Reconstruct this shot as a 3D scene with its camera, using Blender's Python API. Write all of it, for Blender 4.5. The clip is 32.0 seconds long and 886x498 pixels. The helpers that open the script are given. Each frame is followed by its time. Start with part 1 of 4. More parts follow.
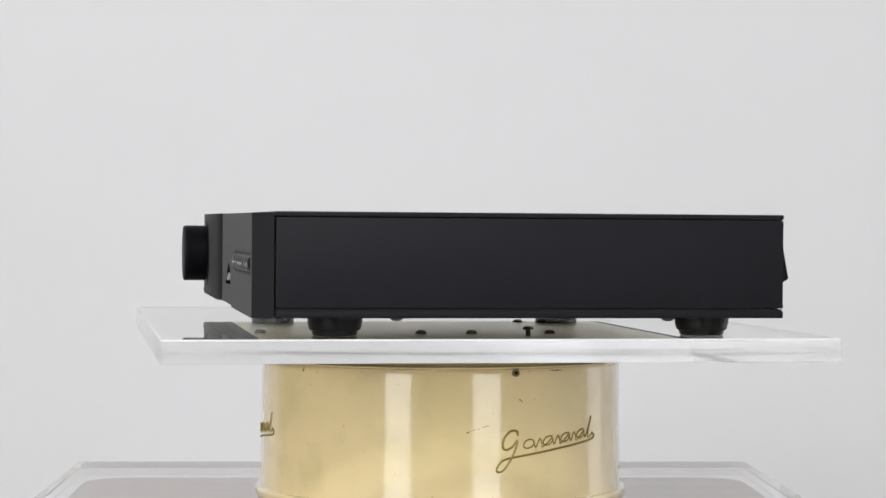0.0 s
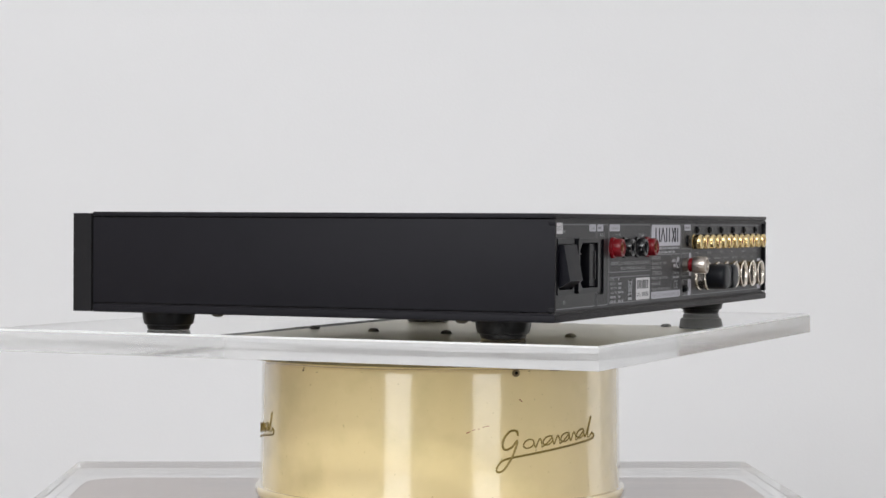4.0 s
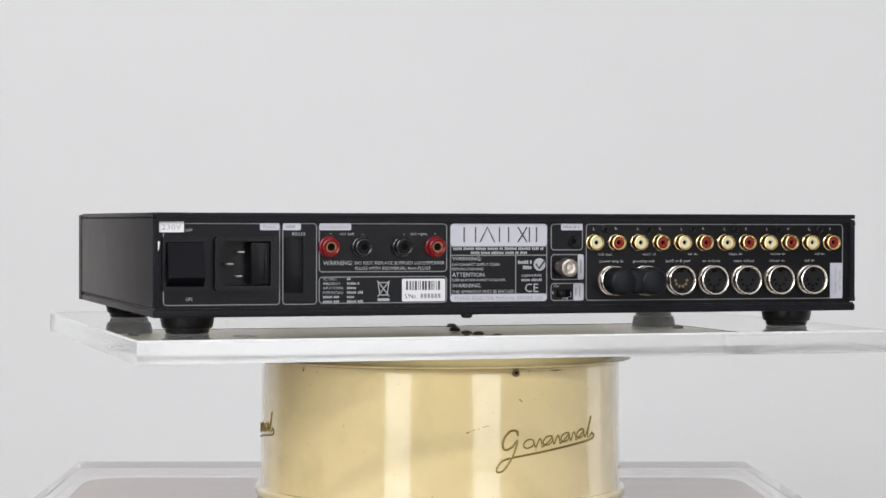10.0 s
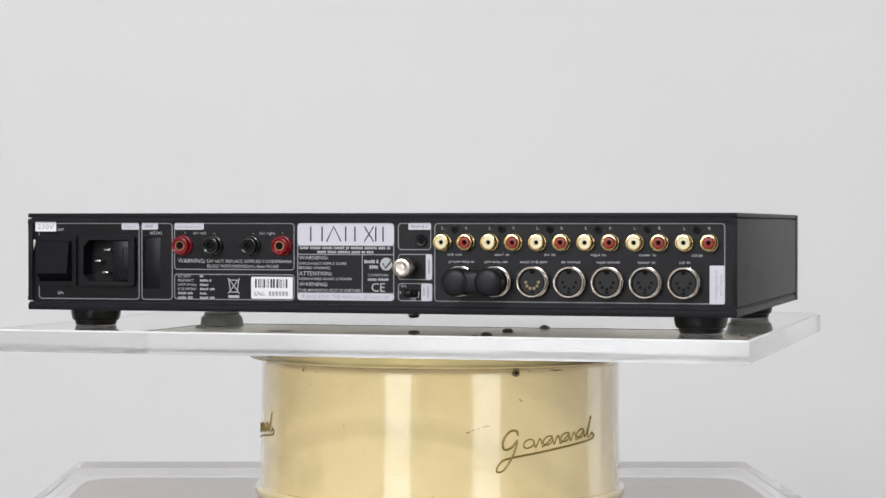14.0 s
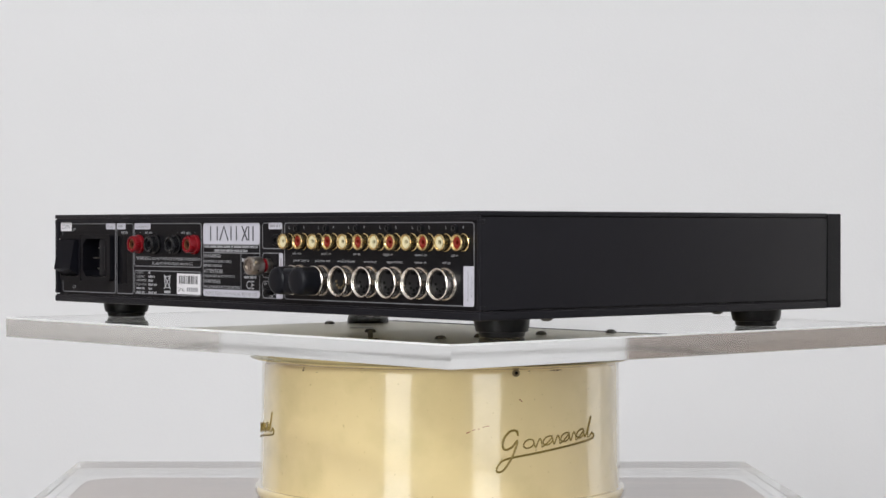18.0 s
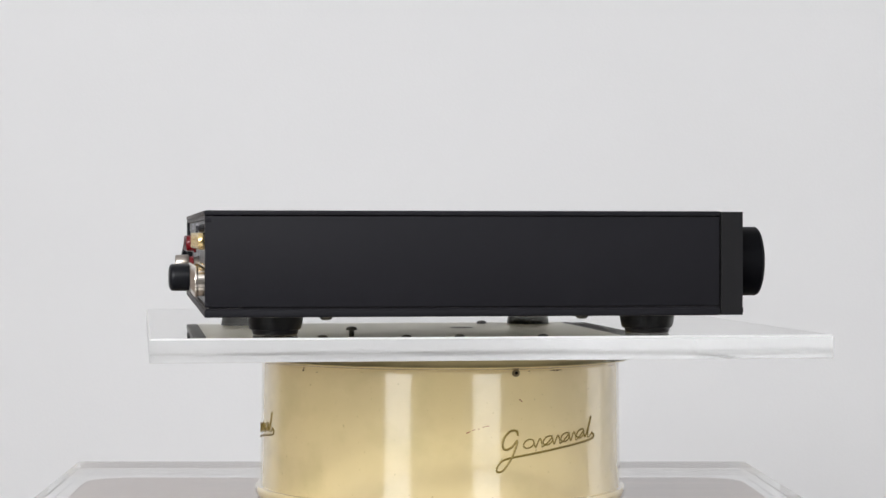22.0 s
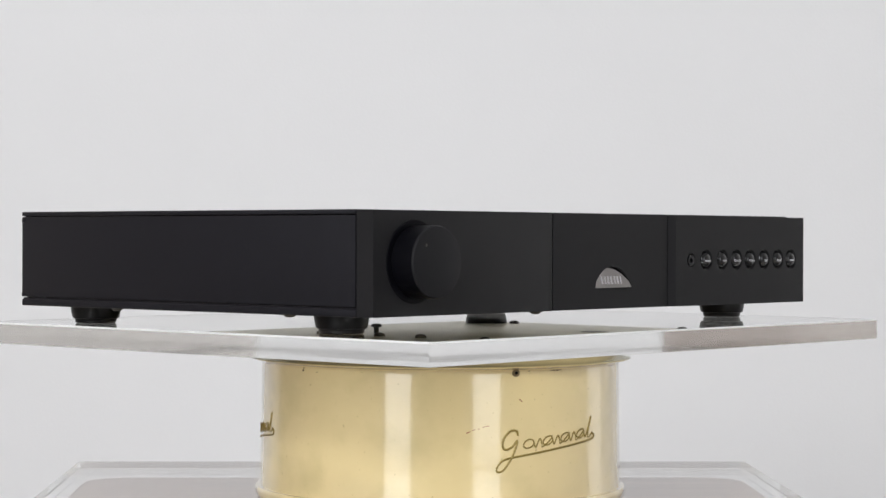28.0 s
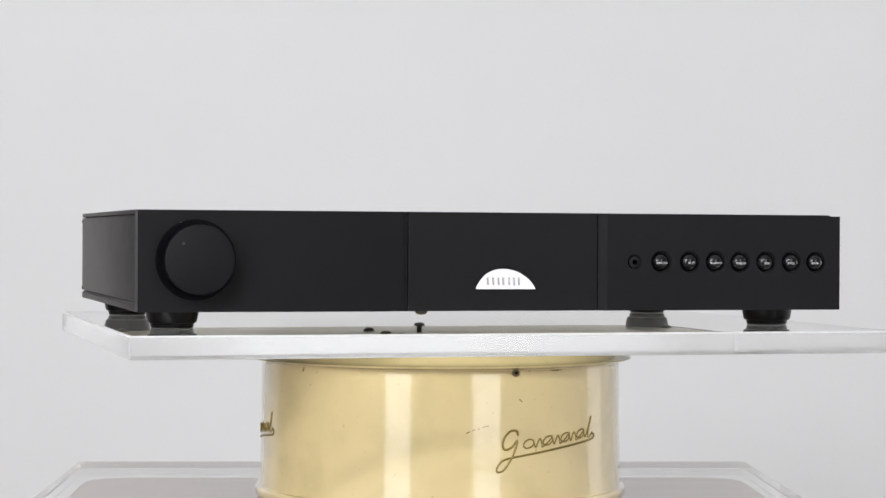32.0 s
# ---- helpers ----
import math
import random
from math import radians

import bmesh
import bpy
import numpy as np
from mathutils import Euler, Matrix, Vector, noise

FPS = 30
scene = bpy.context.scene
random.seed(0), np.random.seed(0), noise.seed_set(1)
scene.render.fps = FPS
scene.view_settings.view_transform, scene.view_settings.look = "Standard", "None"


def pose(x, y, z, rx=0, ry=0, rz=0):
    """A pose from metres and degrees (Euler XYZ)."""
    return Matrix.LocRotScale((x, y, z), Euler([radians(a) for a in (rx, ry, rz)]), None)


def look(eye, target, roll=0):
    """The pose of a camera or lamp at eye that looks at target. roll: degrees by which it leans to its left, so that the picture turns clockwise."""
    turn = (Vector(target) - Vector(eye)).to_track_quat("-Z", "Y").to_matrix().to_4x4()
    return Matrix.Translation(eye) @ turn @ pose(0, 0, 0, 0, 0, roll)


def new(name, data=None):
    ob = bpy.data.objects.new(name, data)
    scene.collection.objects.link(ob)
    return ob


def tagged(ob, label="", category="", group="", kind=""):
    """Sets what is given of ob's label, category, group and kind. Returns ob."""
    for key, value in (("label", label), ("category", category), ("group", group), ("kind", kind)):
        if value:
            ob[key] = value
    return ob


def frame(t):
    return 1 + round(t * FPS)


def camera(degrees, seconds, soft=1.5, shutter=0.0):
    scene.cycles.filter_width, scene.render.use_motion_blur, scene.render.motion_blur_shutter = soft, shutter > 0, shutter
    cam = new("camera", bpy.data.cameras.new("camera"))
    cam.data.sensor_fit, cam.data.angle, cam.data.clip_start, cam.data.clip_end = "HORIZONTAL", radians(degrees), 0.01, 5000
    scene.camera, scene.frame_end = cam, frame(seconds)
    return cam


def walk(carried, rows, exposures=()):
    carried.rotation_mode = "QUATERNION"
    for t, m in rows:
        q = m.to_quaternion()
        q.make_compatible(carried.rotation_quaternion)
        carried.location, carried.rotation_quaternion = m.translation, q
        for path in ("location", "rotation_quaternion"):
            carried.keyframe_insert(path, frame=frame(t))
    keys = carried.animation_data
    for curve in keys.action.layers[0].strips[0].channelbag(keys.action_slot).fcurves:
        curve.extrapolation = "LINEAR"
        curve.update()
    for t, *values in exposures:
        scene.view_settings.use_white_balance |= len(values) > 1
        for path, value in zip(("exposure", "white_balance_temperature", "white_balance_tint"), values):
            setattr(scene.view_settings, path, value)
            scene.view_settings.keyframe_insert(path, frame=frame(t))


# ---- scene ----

# ---- camera: stands still before the turning stand ----
cam = camera(23.38, 32.0, soft=1.5)
EYE = Vector((0.0, -1.3995, 0.0598))
AIM = look(EYE, EYE + Vector((0.000985, 0.99996, -0.009266)), 0.217)
walk(cam, [(0.0, AIM), (32.0, AIM)], exposures=[(0.0, 0.06), (32.0, 0.06)])

# turn of the stand's top about the upright axis, every two seconds, in degrees
TURN = [-80.3, -96.85, -113.5, -130.05, -146.3, -162.78, -179.1, -195.72, -212.4, -229.02,
        -245.74, -261.96, -278.26, -294.72, -311.22, -327.88, -344.62]

# ---- light: two tall softboxes beside the camera, a ceiling light, two added fills ----
world = bpy.data.worlds.new("world")
world.use_nodes = True
world.node_tree.nodes["Background"].inputs[0].default_value = (0.8, 0.85, 0.9, 1)
world.node_tree.nodes["Background"].inputs[1].default_value = 0.05
scene.world = world


def area(name, eye, target, w, h, watts, colour):
    data = bpy.data.lights.new(name, "AREA")
    data.shape, data.size, data.size_y = "RECTANGLE", w, h
    data.energy, data.color = watts, colour
    ob = new(name, data)
    ob.matrix_world = look(eye, target)
    return ob


area("softbox_lamp", (-0.86, -1.80, 0.42), (0, -0.1, 0.3), 0.56, 1.35, 8.3, (0.968, 0.982, 1.0))
area("softbox_lamp", (0.94, -1.76, 0.42), (0, -0.1, 0.3), 0.60, 1.35, 8.5, (0.968, 0.982, 1.0))
# broad fill added behind the camera, well below the ceiling, to even the wall
area("rear_fill_lamp", (-1.15, -2.65, 1.00), (-0.75, 1.3, -0.70), 1.6, 0.80, 37, (0.968, 0.982, 1.0))
area("ceiling_spot", (-0.45, -2.60, 1.70), (-0.5, 1.3, -0.60), 0.5, 0.12, 20, (0.968, 0.982, 1.0))
# fill added at the right to brighten the drum's right side, no window known
area("right_fill_lamp", (2.19, 0.66, 0.35), (0, 0.40, 0.35), 1.2, 2.8, 10.0, (0.98, 0.985, 0.99))


# ---- materials ----
def material(name, colour, rough=0.5, metal=0.0, vary=0.1, scale=40.0, bump=0.0, bump_scale=400.0, rough_vary=0.06, **more):
    m = bpy.data.materials.new(name)
    m.use_nodes = True
    nt = m.node_tree
    b = nt.nodes["Principled BSDF"]
    b.inputs["Metallic"].default_value = metal
    for key, value in more.items():
        b.inputs[key.replace("_", " ")].default_value = value
    co = nt.nodes.new("ShaderNodeTexCoord")
    n1 = nt.nodes.new("ShaderNodeTexNoise")
    n1.inputs["Scale"].default_value, n1.inputs["Detail"].default_value = scale, 6
    nt.links.new(co.outputs["Object"], n1.inputs["Vector"])
    ramp = nt.nodes.new("ShaderNodeMix")
    ramp.data_type = "RGBA"
    ramp.inputs[6].default_value = [max(0, c * (1 - vary)) for c in colour] + [1]
    ramp.inputs[7].default_value = [min(1, c * (1 + vary)) for c in colour] + [1]
    nt.links.new(n1.outputs["Fac"], ramp.inputs[0])
    nt.links.new(ramp.outputs[2], b.inputs["Base Color"])
    mr = nt.nodes.new("ShaderNodeMapRange")
    mr.inputs["To Min"].default_value, mr.inputs["To Max"].default_value = max(0.0, rough - rough_vary), rough + rough_vary
    nt.links.new(n1.outputs["Fac"], mr.inputs["Value"])
    nt.links.new(mr.outputs[0], b.inputs["Roughness"])
    if bump:
        n2 = nt.nodes.new("ShaderNodeTexNoise")
        n2.inputs["Scale"].default_value, n2.inputs["Detail"].default_value = bump_scale, 3
        nt.links.new(co.outputs["Object"], n2.inputs["Vector"])
        bp = nt.nodes.new("ShaderNodeBump")
        bp.inputs["Strength"].default_value, bp.inputs["Distance"].default_value = bump, 0.0005
        nt.links.new(n2.outputs["Fac"], bp.inputs["Height"])
        nt.links.new(bp.outputs[0], b.inputs["Normal"])
    return m


WALL = material("wall_paint", (0.776, 0.780, 0.794), 0.7, vary=0.012, scale=1.5, bump=0.25, bump_scale=260)
FLOOR = material("floor_boards", (0.80, 0.785, 0.77), 0.5, vary=0.08, scale=6)
DARK_WALL = material("dark_wall_paint", (0.26, 0.255, 0.24), 0.7, vary=0.05, scale=3)
GREY_WALL = material("grey_side_wall_paint", (0.60, 0.58, 0.565), 0.7, vary=0.08, scale=2)
WEST_WALL = material("brown_side_wall_paint", (0.40, 0.35, 0.32), 0.7, vary=0.05, scale=3)
BROWN_STANDIN = material("brown_standin_board", (0.40, 0.335, 0.29), 0.5, vary=0.15, scale=5)
EAST_WALL = material("east_side_wall_paint", (0.73, 0.705, 0.68), 0.7, vary=0.08, scale=3)
CEIL = material("ceiling_paint", (0.82, 0.82, 0.82), 0.8, vary=0.02, scale=2)
BLACK = material("black_powder_coat", (0.0092, 0.0089, 0.0116), 0.50, Specular_IOR_Level=0.12, Sheen_Weight=0.10, Sheen_Roughness=0.35, Sheen_Tint=(1.0, 0.90, 0.85, 1.0), vary=0.15, scale=60, bump=0.35, bump_scale=2200)
FRONT = material("black_brushed_front", (0.0112, 0.0109, 0.0120), 0.60, Specular_IOR_Level=0.12, Sheen_Weight=0.09, Sheen_Roughness=0.35, vary=0.12, scale=50, bump=0.25, bump_scale=2600)
KNOB = material("black_knob", (0.0075, 0.0075, 0.0089), 0.55, Specular_IOR_Level=0.15, vary=0.1, scale=80, bump=0.2, bump_scale=2500)
SKIRT = material("black_knob_skirt", (0.0022, 0.0022, 0.0034), 0.5, vary=0.1, scale=80, Specular_IOR_Level=0.06)
# near-black that paints shade into holes and gaps, also for plain black parts
DARK = material("black_and_hole_shade", (0.0018, 0.0018, 0.0020), 0.6, vary=0.2, Specular_IOR_Level=0.08)
PANEL = material("back_panel_black", (0.0037, 0.0036, 0.0050), 0.31, Specular_IOR_Level=0.17, Sheen_Weight=0.10, Sheen_Roughness=0.3, vary=0.15, scale=70, bump=0.2, bump_scale=2000)
PLASTIC = material("black_plastic", (0.0044, 0.0044, 0.0060), 0.34, Specular_IOR_Level=0.18, vary=0.15, scale=90)
ROCKER = material("satin_rocker", (0.0060, 0.0060, 0.0084), 0.35, vary=0.1, scale=90, Specular_IOR_Level=0.07)
COVER = material("grey_cover", (0.0055, 0.0055, 0.0068), 0.33, Specular_IOR_Level=0.13, vary=0.1, scale=90)
SCREW = material("blackened_screw", (0.075, 0.070, 0.058), 0.45, vary=0.2, scale=300, metal=0.3)
PLUG = material("moulded_black_plug", (0.005, 0.0055, 0.008), 0.38, vary=0.12, scale=150, Specular_IOR_Level=0.2)
DIN_FACE = material("socket_plastic", (0.005, 0.005, 0.006), 0.45, vary=0.15, scale=200, Specular_IOR_Level=0.25)
RUBBER = material("black_foot_plastic", (0.004, 0.004, 0.0045), 0.32, Specular_IOR_Level=0.20, vary=0.2, scale=120, bump=0.15, bump_scale=900)
GLOSS = material("gloss_black_button", (0.004, 0.004, 0.005), 0.03, vary=0.1, rough_vary=0.01)
CHROME = material("chrome", (0.74, 0.69, 0.63), 0.19, metal=1.0, vary=0.12, scale=220, rough_vary=0.08)
NICKEL = material("dull_nickel", (0.40, 0.36, 0.325), 0.30, metal=1.0, vary=0.25, scale=400, rough_vary=0.08)
BADGE = material("bright_badge", (0.30, 0.29, 0.295), 0.03, metal=1.0, vary=0.03, rough_vary=0.01)
RELIEF = material("badge_relief_metal", (0.40, 0.39, 0.40), 0.38, metal=1.0, vary=0.05)
GOLD = material("gold_plate", (0.74, 0.57, 0.28), 0.2, metal=1.0, vary=0.06, scale=300)
WHITE_INSERT = material("white_insulator", (0.62, 0.56, 0.36), 0.4, vary=0.04)
RED_INSERT = material("red_insulator", (0.20, 0.009, 0.003), 0.4, vary=0.1)
RED_POST = material("red_post_plastic", (0.16, 0.005, 0.009), 0.28, Specular_IOR_Level=0.3, vary=0.12, scale=120)
POST_BLACK = material("black_post_plastic", (0.006, 0.006, 0.007), 0.26, vary=0.12, scale=120, Specular_IOR_Level=0.5)
POST_DARK = material("brassy_sleeve", (0.24, 0.10, 0.05), 0.35, metal=0.8, vary=0.1)
PRINT = material("white_print", (0.36, 0.36, 0.38), 0.6, vary=0.06, scale=300)
PRINT_DIM = material("grey_print", (0.20, 0.20, 0.215), 0.6, vary=0.08, scale=300)
SILVER_LABEL = material("silver_label", (0.46, 0.455, 0.51), 0.45, vary=0.05, scale=200)
PAPER = material("white_sticker", (0.66, 0.65, 0.67), 0.55, vary=0.03, scale=200)
INK = material("dark_ink", (0.03, 0.03, 0.035), 0.6, vary=0.1)
INK_PALE = material("grey_ink", (0.25, 0.25, 0.27), 0.6, vary=0.1)
BARE = material("bare_metal", (0.72, 0.70, 0.67), 0.35, metal=0.8, vary=0.1)
STEEL = material("dull_steel", (0.35, 0.33, 0.30), 0.35, metal=1.0, vary=0.2, scale=300)
RIVET = material("brown_steel", (0.20, 0.15, 0.08), 0.4, metal=0.7, vary=0.3, scale=500)
GILT = material("gilt_transfer", (0.25, 0.18, 0.04), 0.42, vary=0.22, scale=160, metal=0.25)
RUST = material("red_scratch", (0.28, 0.07, 0.03), 0.6, vary=0.3, scale=500)
CHIP = material("dark_chip", (0.07, 0.045, 0.02), 0.7, vary=0.4, scale=500)
UNDER = material("passivated_steel", (0.80, 0.75, 0.59), 0.30, vary=0.1, scale=20, metal=0.5)
PLINTH = material("greige_plinth", (0.34, 0.265, 0.23), 0.45, vary=0.45, scale=5, bump=0.1, bump_scale=80)
# stretched tone: streaks in the colour stand in for reflections there
stretch = PLINTH.node_tree.nodes.new("ShaderNodeMapping")
stretch.inputs["Scale"].default_value = (1.0, 14.0, 6.0)
for link in list(PLINTH.node_tree.links):
    if link.to_node.type == "TEX_NOISE" and link.to_socket.name == "Vector":
        target = link.to_socket
        PLINTH.node_tree.links.new(link.from_socket, stretch.inputs["Vector"])
        PLINTH.node_tree.links.new(stretch.outputs[0], target)


def enamel():
    """Cream stoved enamel: slight orange peel, soft stains."""
    m = material("cream_enamel", (0.70, 0.564, 0.294), 0.24, vary=0.09, scale=22, rough_vary=0.04, Coat_Weight=1.0, Coat_Roughness=0.075, Coat_IOR=1.62)
    nt = m.node_tree
    b = nt.nodes["Principled BSDF"]
    co = nt.nodes.new("ShaderNodeTexCoord")
    mp = nt.nodes.new("ShaderNodeMapping")
    mp.inputs["Scale"].default_value = (0.8, 0.8, 1.7)
    nt.links.new(co.outputs["Object"], mp.inputs["Vector"])
    n = nt.nodes.new("ShaderNodeTexNoise")
    n.inputs["Scale"].default_value, n.inputs["Detail"].default_value = 420, 2
    nt.links.new(mp.outputs[0], n.inputs["Vector"])
    bp = nt.nodes.new("ShaderNodeBump")
    bp.inputs["Strength"].default_value, bp.inputs["Distance"].default_value = 0.10, 0.0004
    nt.links.new(n.outputs["Fac"], bp.inputs["Height"])
    nt.links.new(bp.outputs[0], b.inputs["Normal"])
    nt.links.new(bp.outputs[0], b.inputs["Coat Normal"])
    # old olive-brown staining in soft patches and fine specks
    base = b.inputs["Base Color"].links[0].from_socket
    for scale, low, high, most, tint in ((26, 0.50, 0.78, 0.40, (0.40, 0.34, 0.15, 1)), (420, 0.69, 0.76, 0.55, (0.22, 0.15, 0.06, 1))):
        spots = nt.nodes.new("ShaderNodeTexNoise")
        spots.inputs["Scale"].default_value, spots.inputs["Detail"].default_value = scale, 5
        nt.links.new(co.outputs["Object"], spots.inputs["Vector"])
        fac = nt.nodes.new("ShaderNodeMapRange")
        fac.inputs["From Min"].default_value, fac.inputs["From Max"].default_value, fac.inputs["To Max"].default_value = low, high, most
        nt.links.new(spots.outputs["Fac"], fac.inputs["Value"])
        mix = nt.nodes.new("ShaderNodeMix")
        mix.data_type = "RGBA"
        mix.inputs[7].default_value = tint
        nt.links.new(fac.outputs[0], mix.inputs[0])
        nt.links.new(base, mix.inputs[6])
        base = mix.outputs[2]
    nt.links.new(base, b.inputs["Base Color"])
    return m


ENAMEL = enamel()


def acrylic(name, tint, rough=0.0, wave=0.0):
    m = bpy.data.materials.new(name)
    m.use_nodes = True
    nt = m.node_tree
    b = nt.nodes["Principled BSDF"]
    b.inputs["Base Color"].default_value = (*tint, 1)
    b.inputs["Transmission Weight"].default_value = 1.0
    b.inputs["IOR"].default_value = 1.49
    b.inputs["Roughness"].default_value = rough
    if wave:
        co = nt.nodes.new("ShaderNodeTexCoord")
        mp = nt.nodes.new("ShaderNodeMapping")
        mp.inputs["Scale"].default_value = (2.6, 2.6, 60)
        n = nt.nodes.new("ShaderNodeTexNoise")
        n.inputs["Scale"].default_value, n.inputs["Detail"].default_value, n.inputs["Distortion"].default_value = 1.0, 2, 1.3
        bp = nt.nodes.new("ShaderNodeBump")
        bp.inputs["Strength"].default_value, bp.inputs["Distance"].default_value = wave, 0.0012
        nt.links.new(co.outputs["Object"], mp.inputs["Vector"])
        nt.links.new(mp.outputs[0], n.inputs["Vector"])
        nt.links.new(n.outputs["Fac"], bp.inputs["Height"])
        nt.links.new(bp.outputs[0], b.inputs["Normal"])
    return m


ACRYLIC = acrylic("clear_acrylic", (0.985, 0.99, 0.985))
ACRYLIC_EDGE = acrylic("sawn_acrylic_edge", (0.985, 0.99, 0.985), 0.10, 0.08)
ACRYLIC_END = acrylic("polished_acrylic_end", (0.985, 0.99, 0.985), 0.10, 0.11)
CHAMFER = acrylic("sanded_acrylic_chamfer", (0.985, 0.99, 0.985), 0.6)
CHAMFER.node_tree.nodes["Principled BSDF"].inputs["Transmission Weight"].default_value = 0.35


# Added tint that lets the clear sheet shade the drum below it.
def shade_film():
    m = bpy.data.materials.new("sheet_shade_film")
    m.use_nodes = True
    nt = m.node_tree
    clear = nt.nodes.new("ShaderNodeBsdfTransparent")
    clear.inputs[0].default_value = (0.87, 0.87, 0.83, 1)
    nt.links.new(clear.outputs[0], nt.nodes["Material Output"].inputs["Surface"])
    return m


SHADE_FILM = shade_film()


# ---- mesh helpers ----
def box(bm, x0, x1, y0, y1, z0, z1, bevel=0.0, seg=2):
    made = bmesh.ops.create_cube(bm, size=1, matrix=Matrix.Translation(((x0 + x1) / 2, (y0 + y1) / 2, (z0 + z1) / 2)) @ Matrix.Diagonal((x1 - x0, y1 - y0, z1 - z0, 1)))
    if bevel:
        edges = list({e for v in made["verts"] for e in v.link_edges})
        bmesh.ops.bevel(bm, geom=edges, offset=bevel, segments=seg, profile=0.5, affect="EDGES")
    return bm


def lathe(bm, profile, m=None, seg=32):
    """Turn a profile of (radius, height) about the z axis of m."""
    m = m or Matrix()
    rings = []
    for r, h in profile:
        if r < 1e-7:
            rings.append([bm.verts.new(m @ Vector((0, 0, h)))])
        else:
            rings.append([bm.verts.new(m @ Vector((r * math.cos(2 * math.pi * i / seg), r * math.sin(2 * math.pi * i / seg), h))) for i in range(seg)])
    for a, b in zip(rings, rings[1:]):
        for i in range(seg):
            j = (i + 1) % seg
            if len(a) == 1 and len(b) == 1:
                continue
            if len(a) == 1:
                bm.faces.new((a[0], b[j], b[i]))
            elif len(b) == 1:
                bm.faces.new((a[i], a[j], b[0]))
            else:
                bm.faces.new((a[i], a[j], b[j], b[i]))
    return bm


def prism(bm, outline, m, depth):
    """A flat outline (x, y) given thickness along z of m."""
    low = [bm.verts.new(m @ Vector((x, y, 0))) for x, y in outline]
    top = [bm.verts.new(m @ Vector((x, y, depth))) for x, y in outline]
    bm.faces.new(top)
    bm.faces.new(low[::-1])
    k = len(outline)
    for i in range(k):
        bm.faces.new((low[i], low[(i + 1) % k], top[(i + 1) % k], top[i]))
    return bm


def ring_strip(bm, outer, inner, m, depth):
    """A frame between two outlines of equal count, given thickness."""
    k = len(outer)
    vo = [[bm.verts.new(m @ Vector((x, y, d))) for x, y in outer] for d in (0, depth)]
    vi = [[bm.verts.new(m @ Vector((x, y, d))) for x, y in inner] for d in (0, depth)]
    for i in range(k):
        j = (i + 1) % k
        bm.faces.new((vo[1][i], vo[1][j], vi[1][j], vi[1][i]))
        bm.faces.new((vo[0][i], vo[0][j], vo[1][j], vo[1][i]))
        bm.faces.new((vi[0][j], vi[0][i], vi[1][i], vi[1][j]))
    return bm


def rounded(x0, x1, y0, y1, r, seg=5):
    pts = []
    for cx, cy, a in ((x1 - r, y1 - r, 0), (x0 + r, y1 - r, 90), (x0 + r, y0 + r, 180), (x1 - r, y0 + r, 270)):
        for i in range(seg + 1):
            t = radians(a + 90 * i / seg)
            pts.append((cx + r * math.cos(t), cy + r * math.sin(t)))
    return pts


def plate_with_opening(bm, x0, x1, z0, z1, y_face, y_back, outline, centre):
    """An upright plate facing -y with one convex opening."""
    cx, cz = centre

    def reach(t):
        c, s, best = math.cos(t), math.sin(t), 9
        for (ax, az), (bx, bz) in zip(outline, outline[1:] + outline[:1]):
            ux, uz = bx - ax, bz - az
            det = c * uz - s * ux
            if abs(det) > 1e-12:
                k = ((ax - cx) * uz - (az - cz) * ux) / det
                w = ((ax - cx) * s - (az - cz) * c) / det
                if k > 0 and -1e-6 <= w <= 1 + 1e-6:
                    best = min(best, k)
        return best
    angles = sorted({round(math.atan2(z - cz, x - cx) % (2 * math.pi), 6) for x, z in outline + [(x, z) for x in (x0, x1) for z in (z0, z1)]})
    out, ins, deep, rear = [], [], [], []
    for t in angles:
        c, s = math.cos(t), math.sin(t)
        k = min(((x1 if c > 0 else x0) - cx) / c if abs(c) > 1e-9 else 9, ((z1 if s > 0 else z0) - cz) / s if abs(s) > 1e-9 else 9)
        r = reach(t)
        out.append(bm.verts.new((cx + k * c, y_face, cz + k * s)))
        rear.append(bm.verts.new((cx + k * c, y_back, cz + k * s)))
        ins.append(bm.verts.new((cx + r * c, y_face, cz + r * s)))
        deep.append(bm.verts.new((cx + r * c, y_face + 0.003, cz + r * s)))
    n = len(angles)
    for i in range(n):
        j = (i + 1) % n
        for a, b in ((out, ins), (ins, deep), (rear, out)):
            bm.faces.new((a[i], a[j], b[j], b[i]))
    return bm


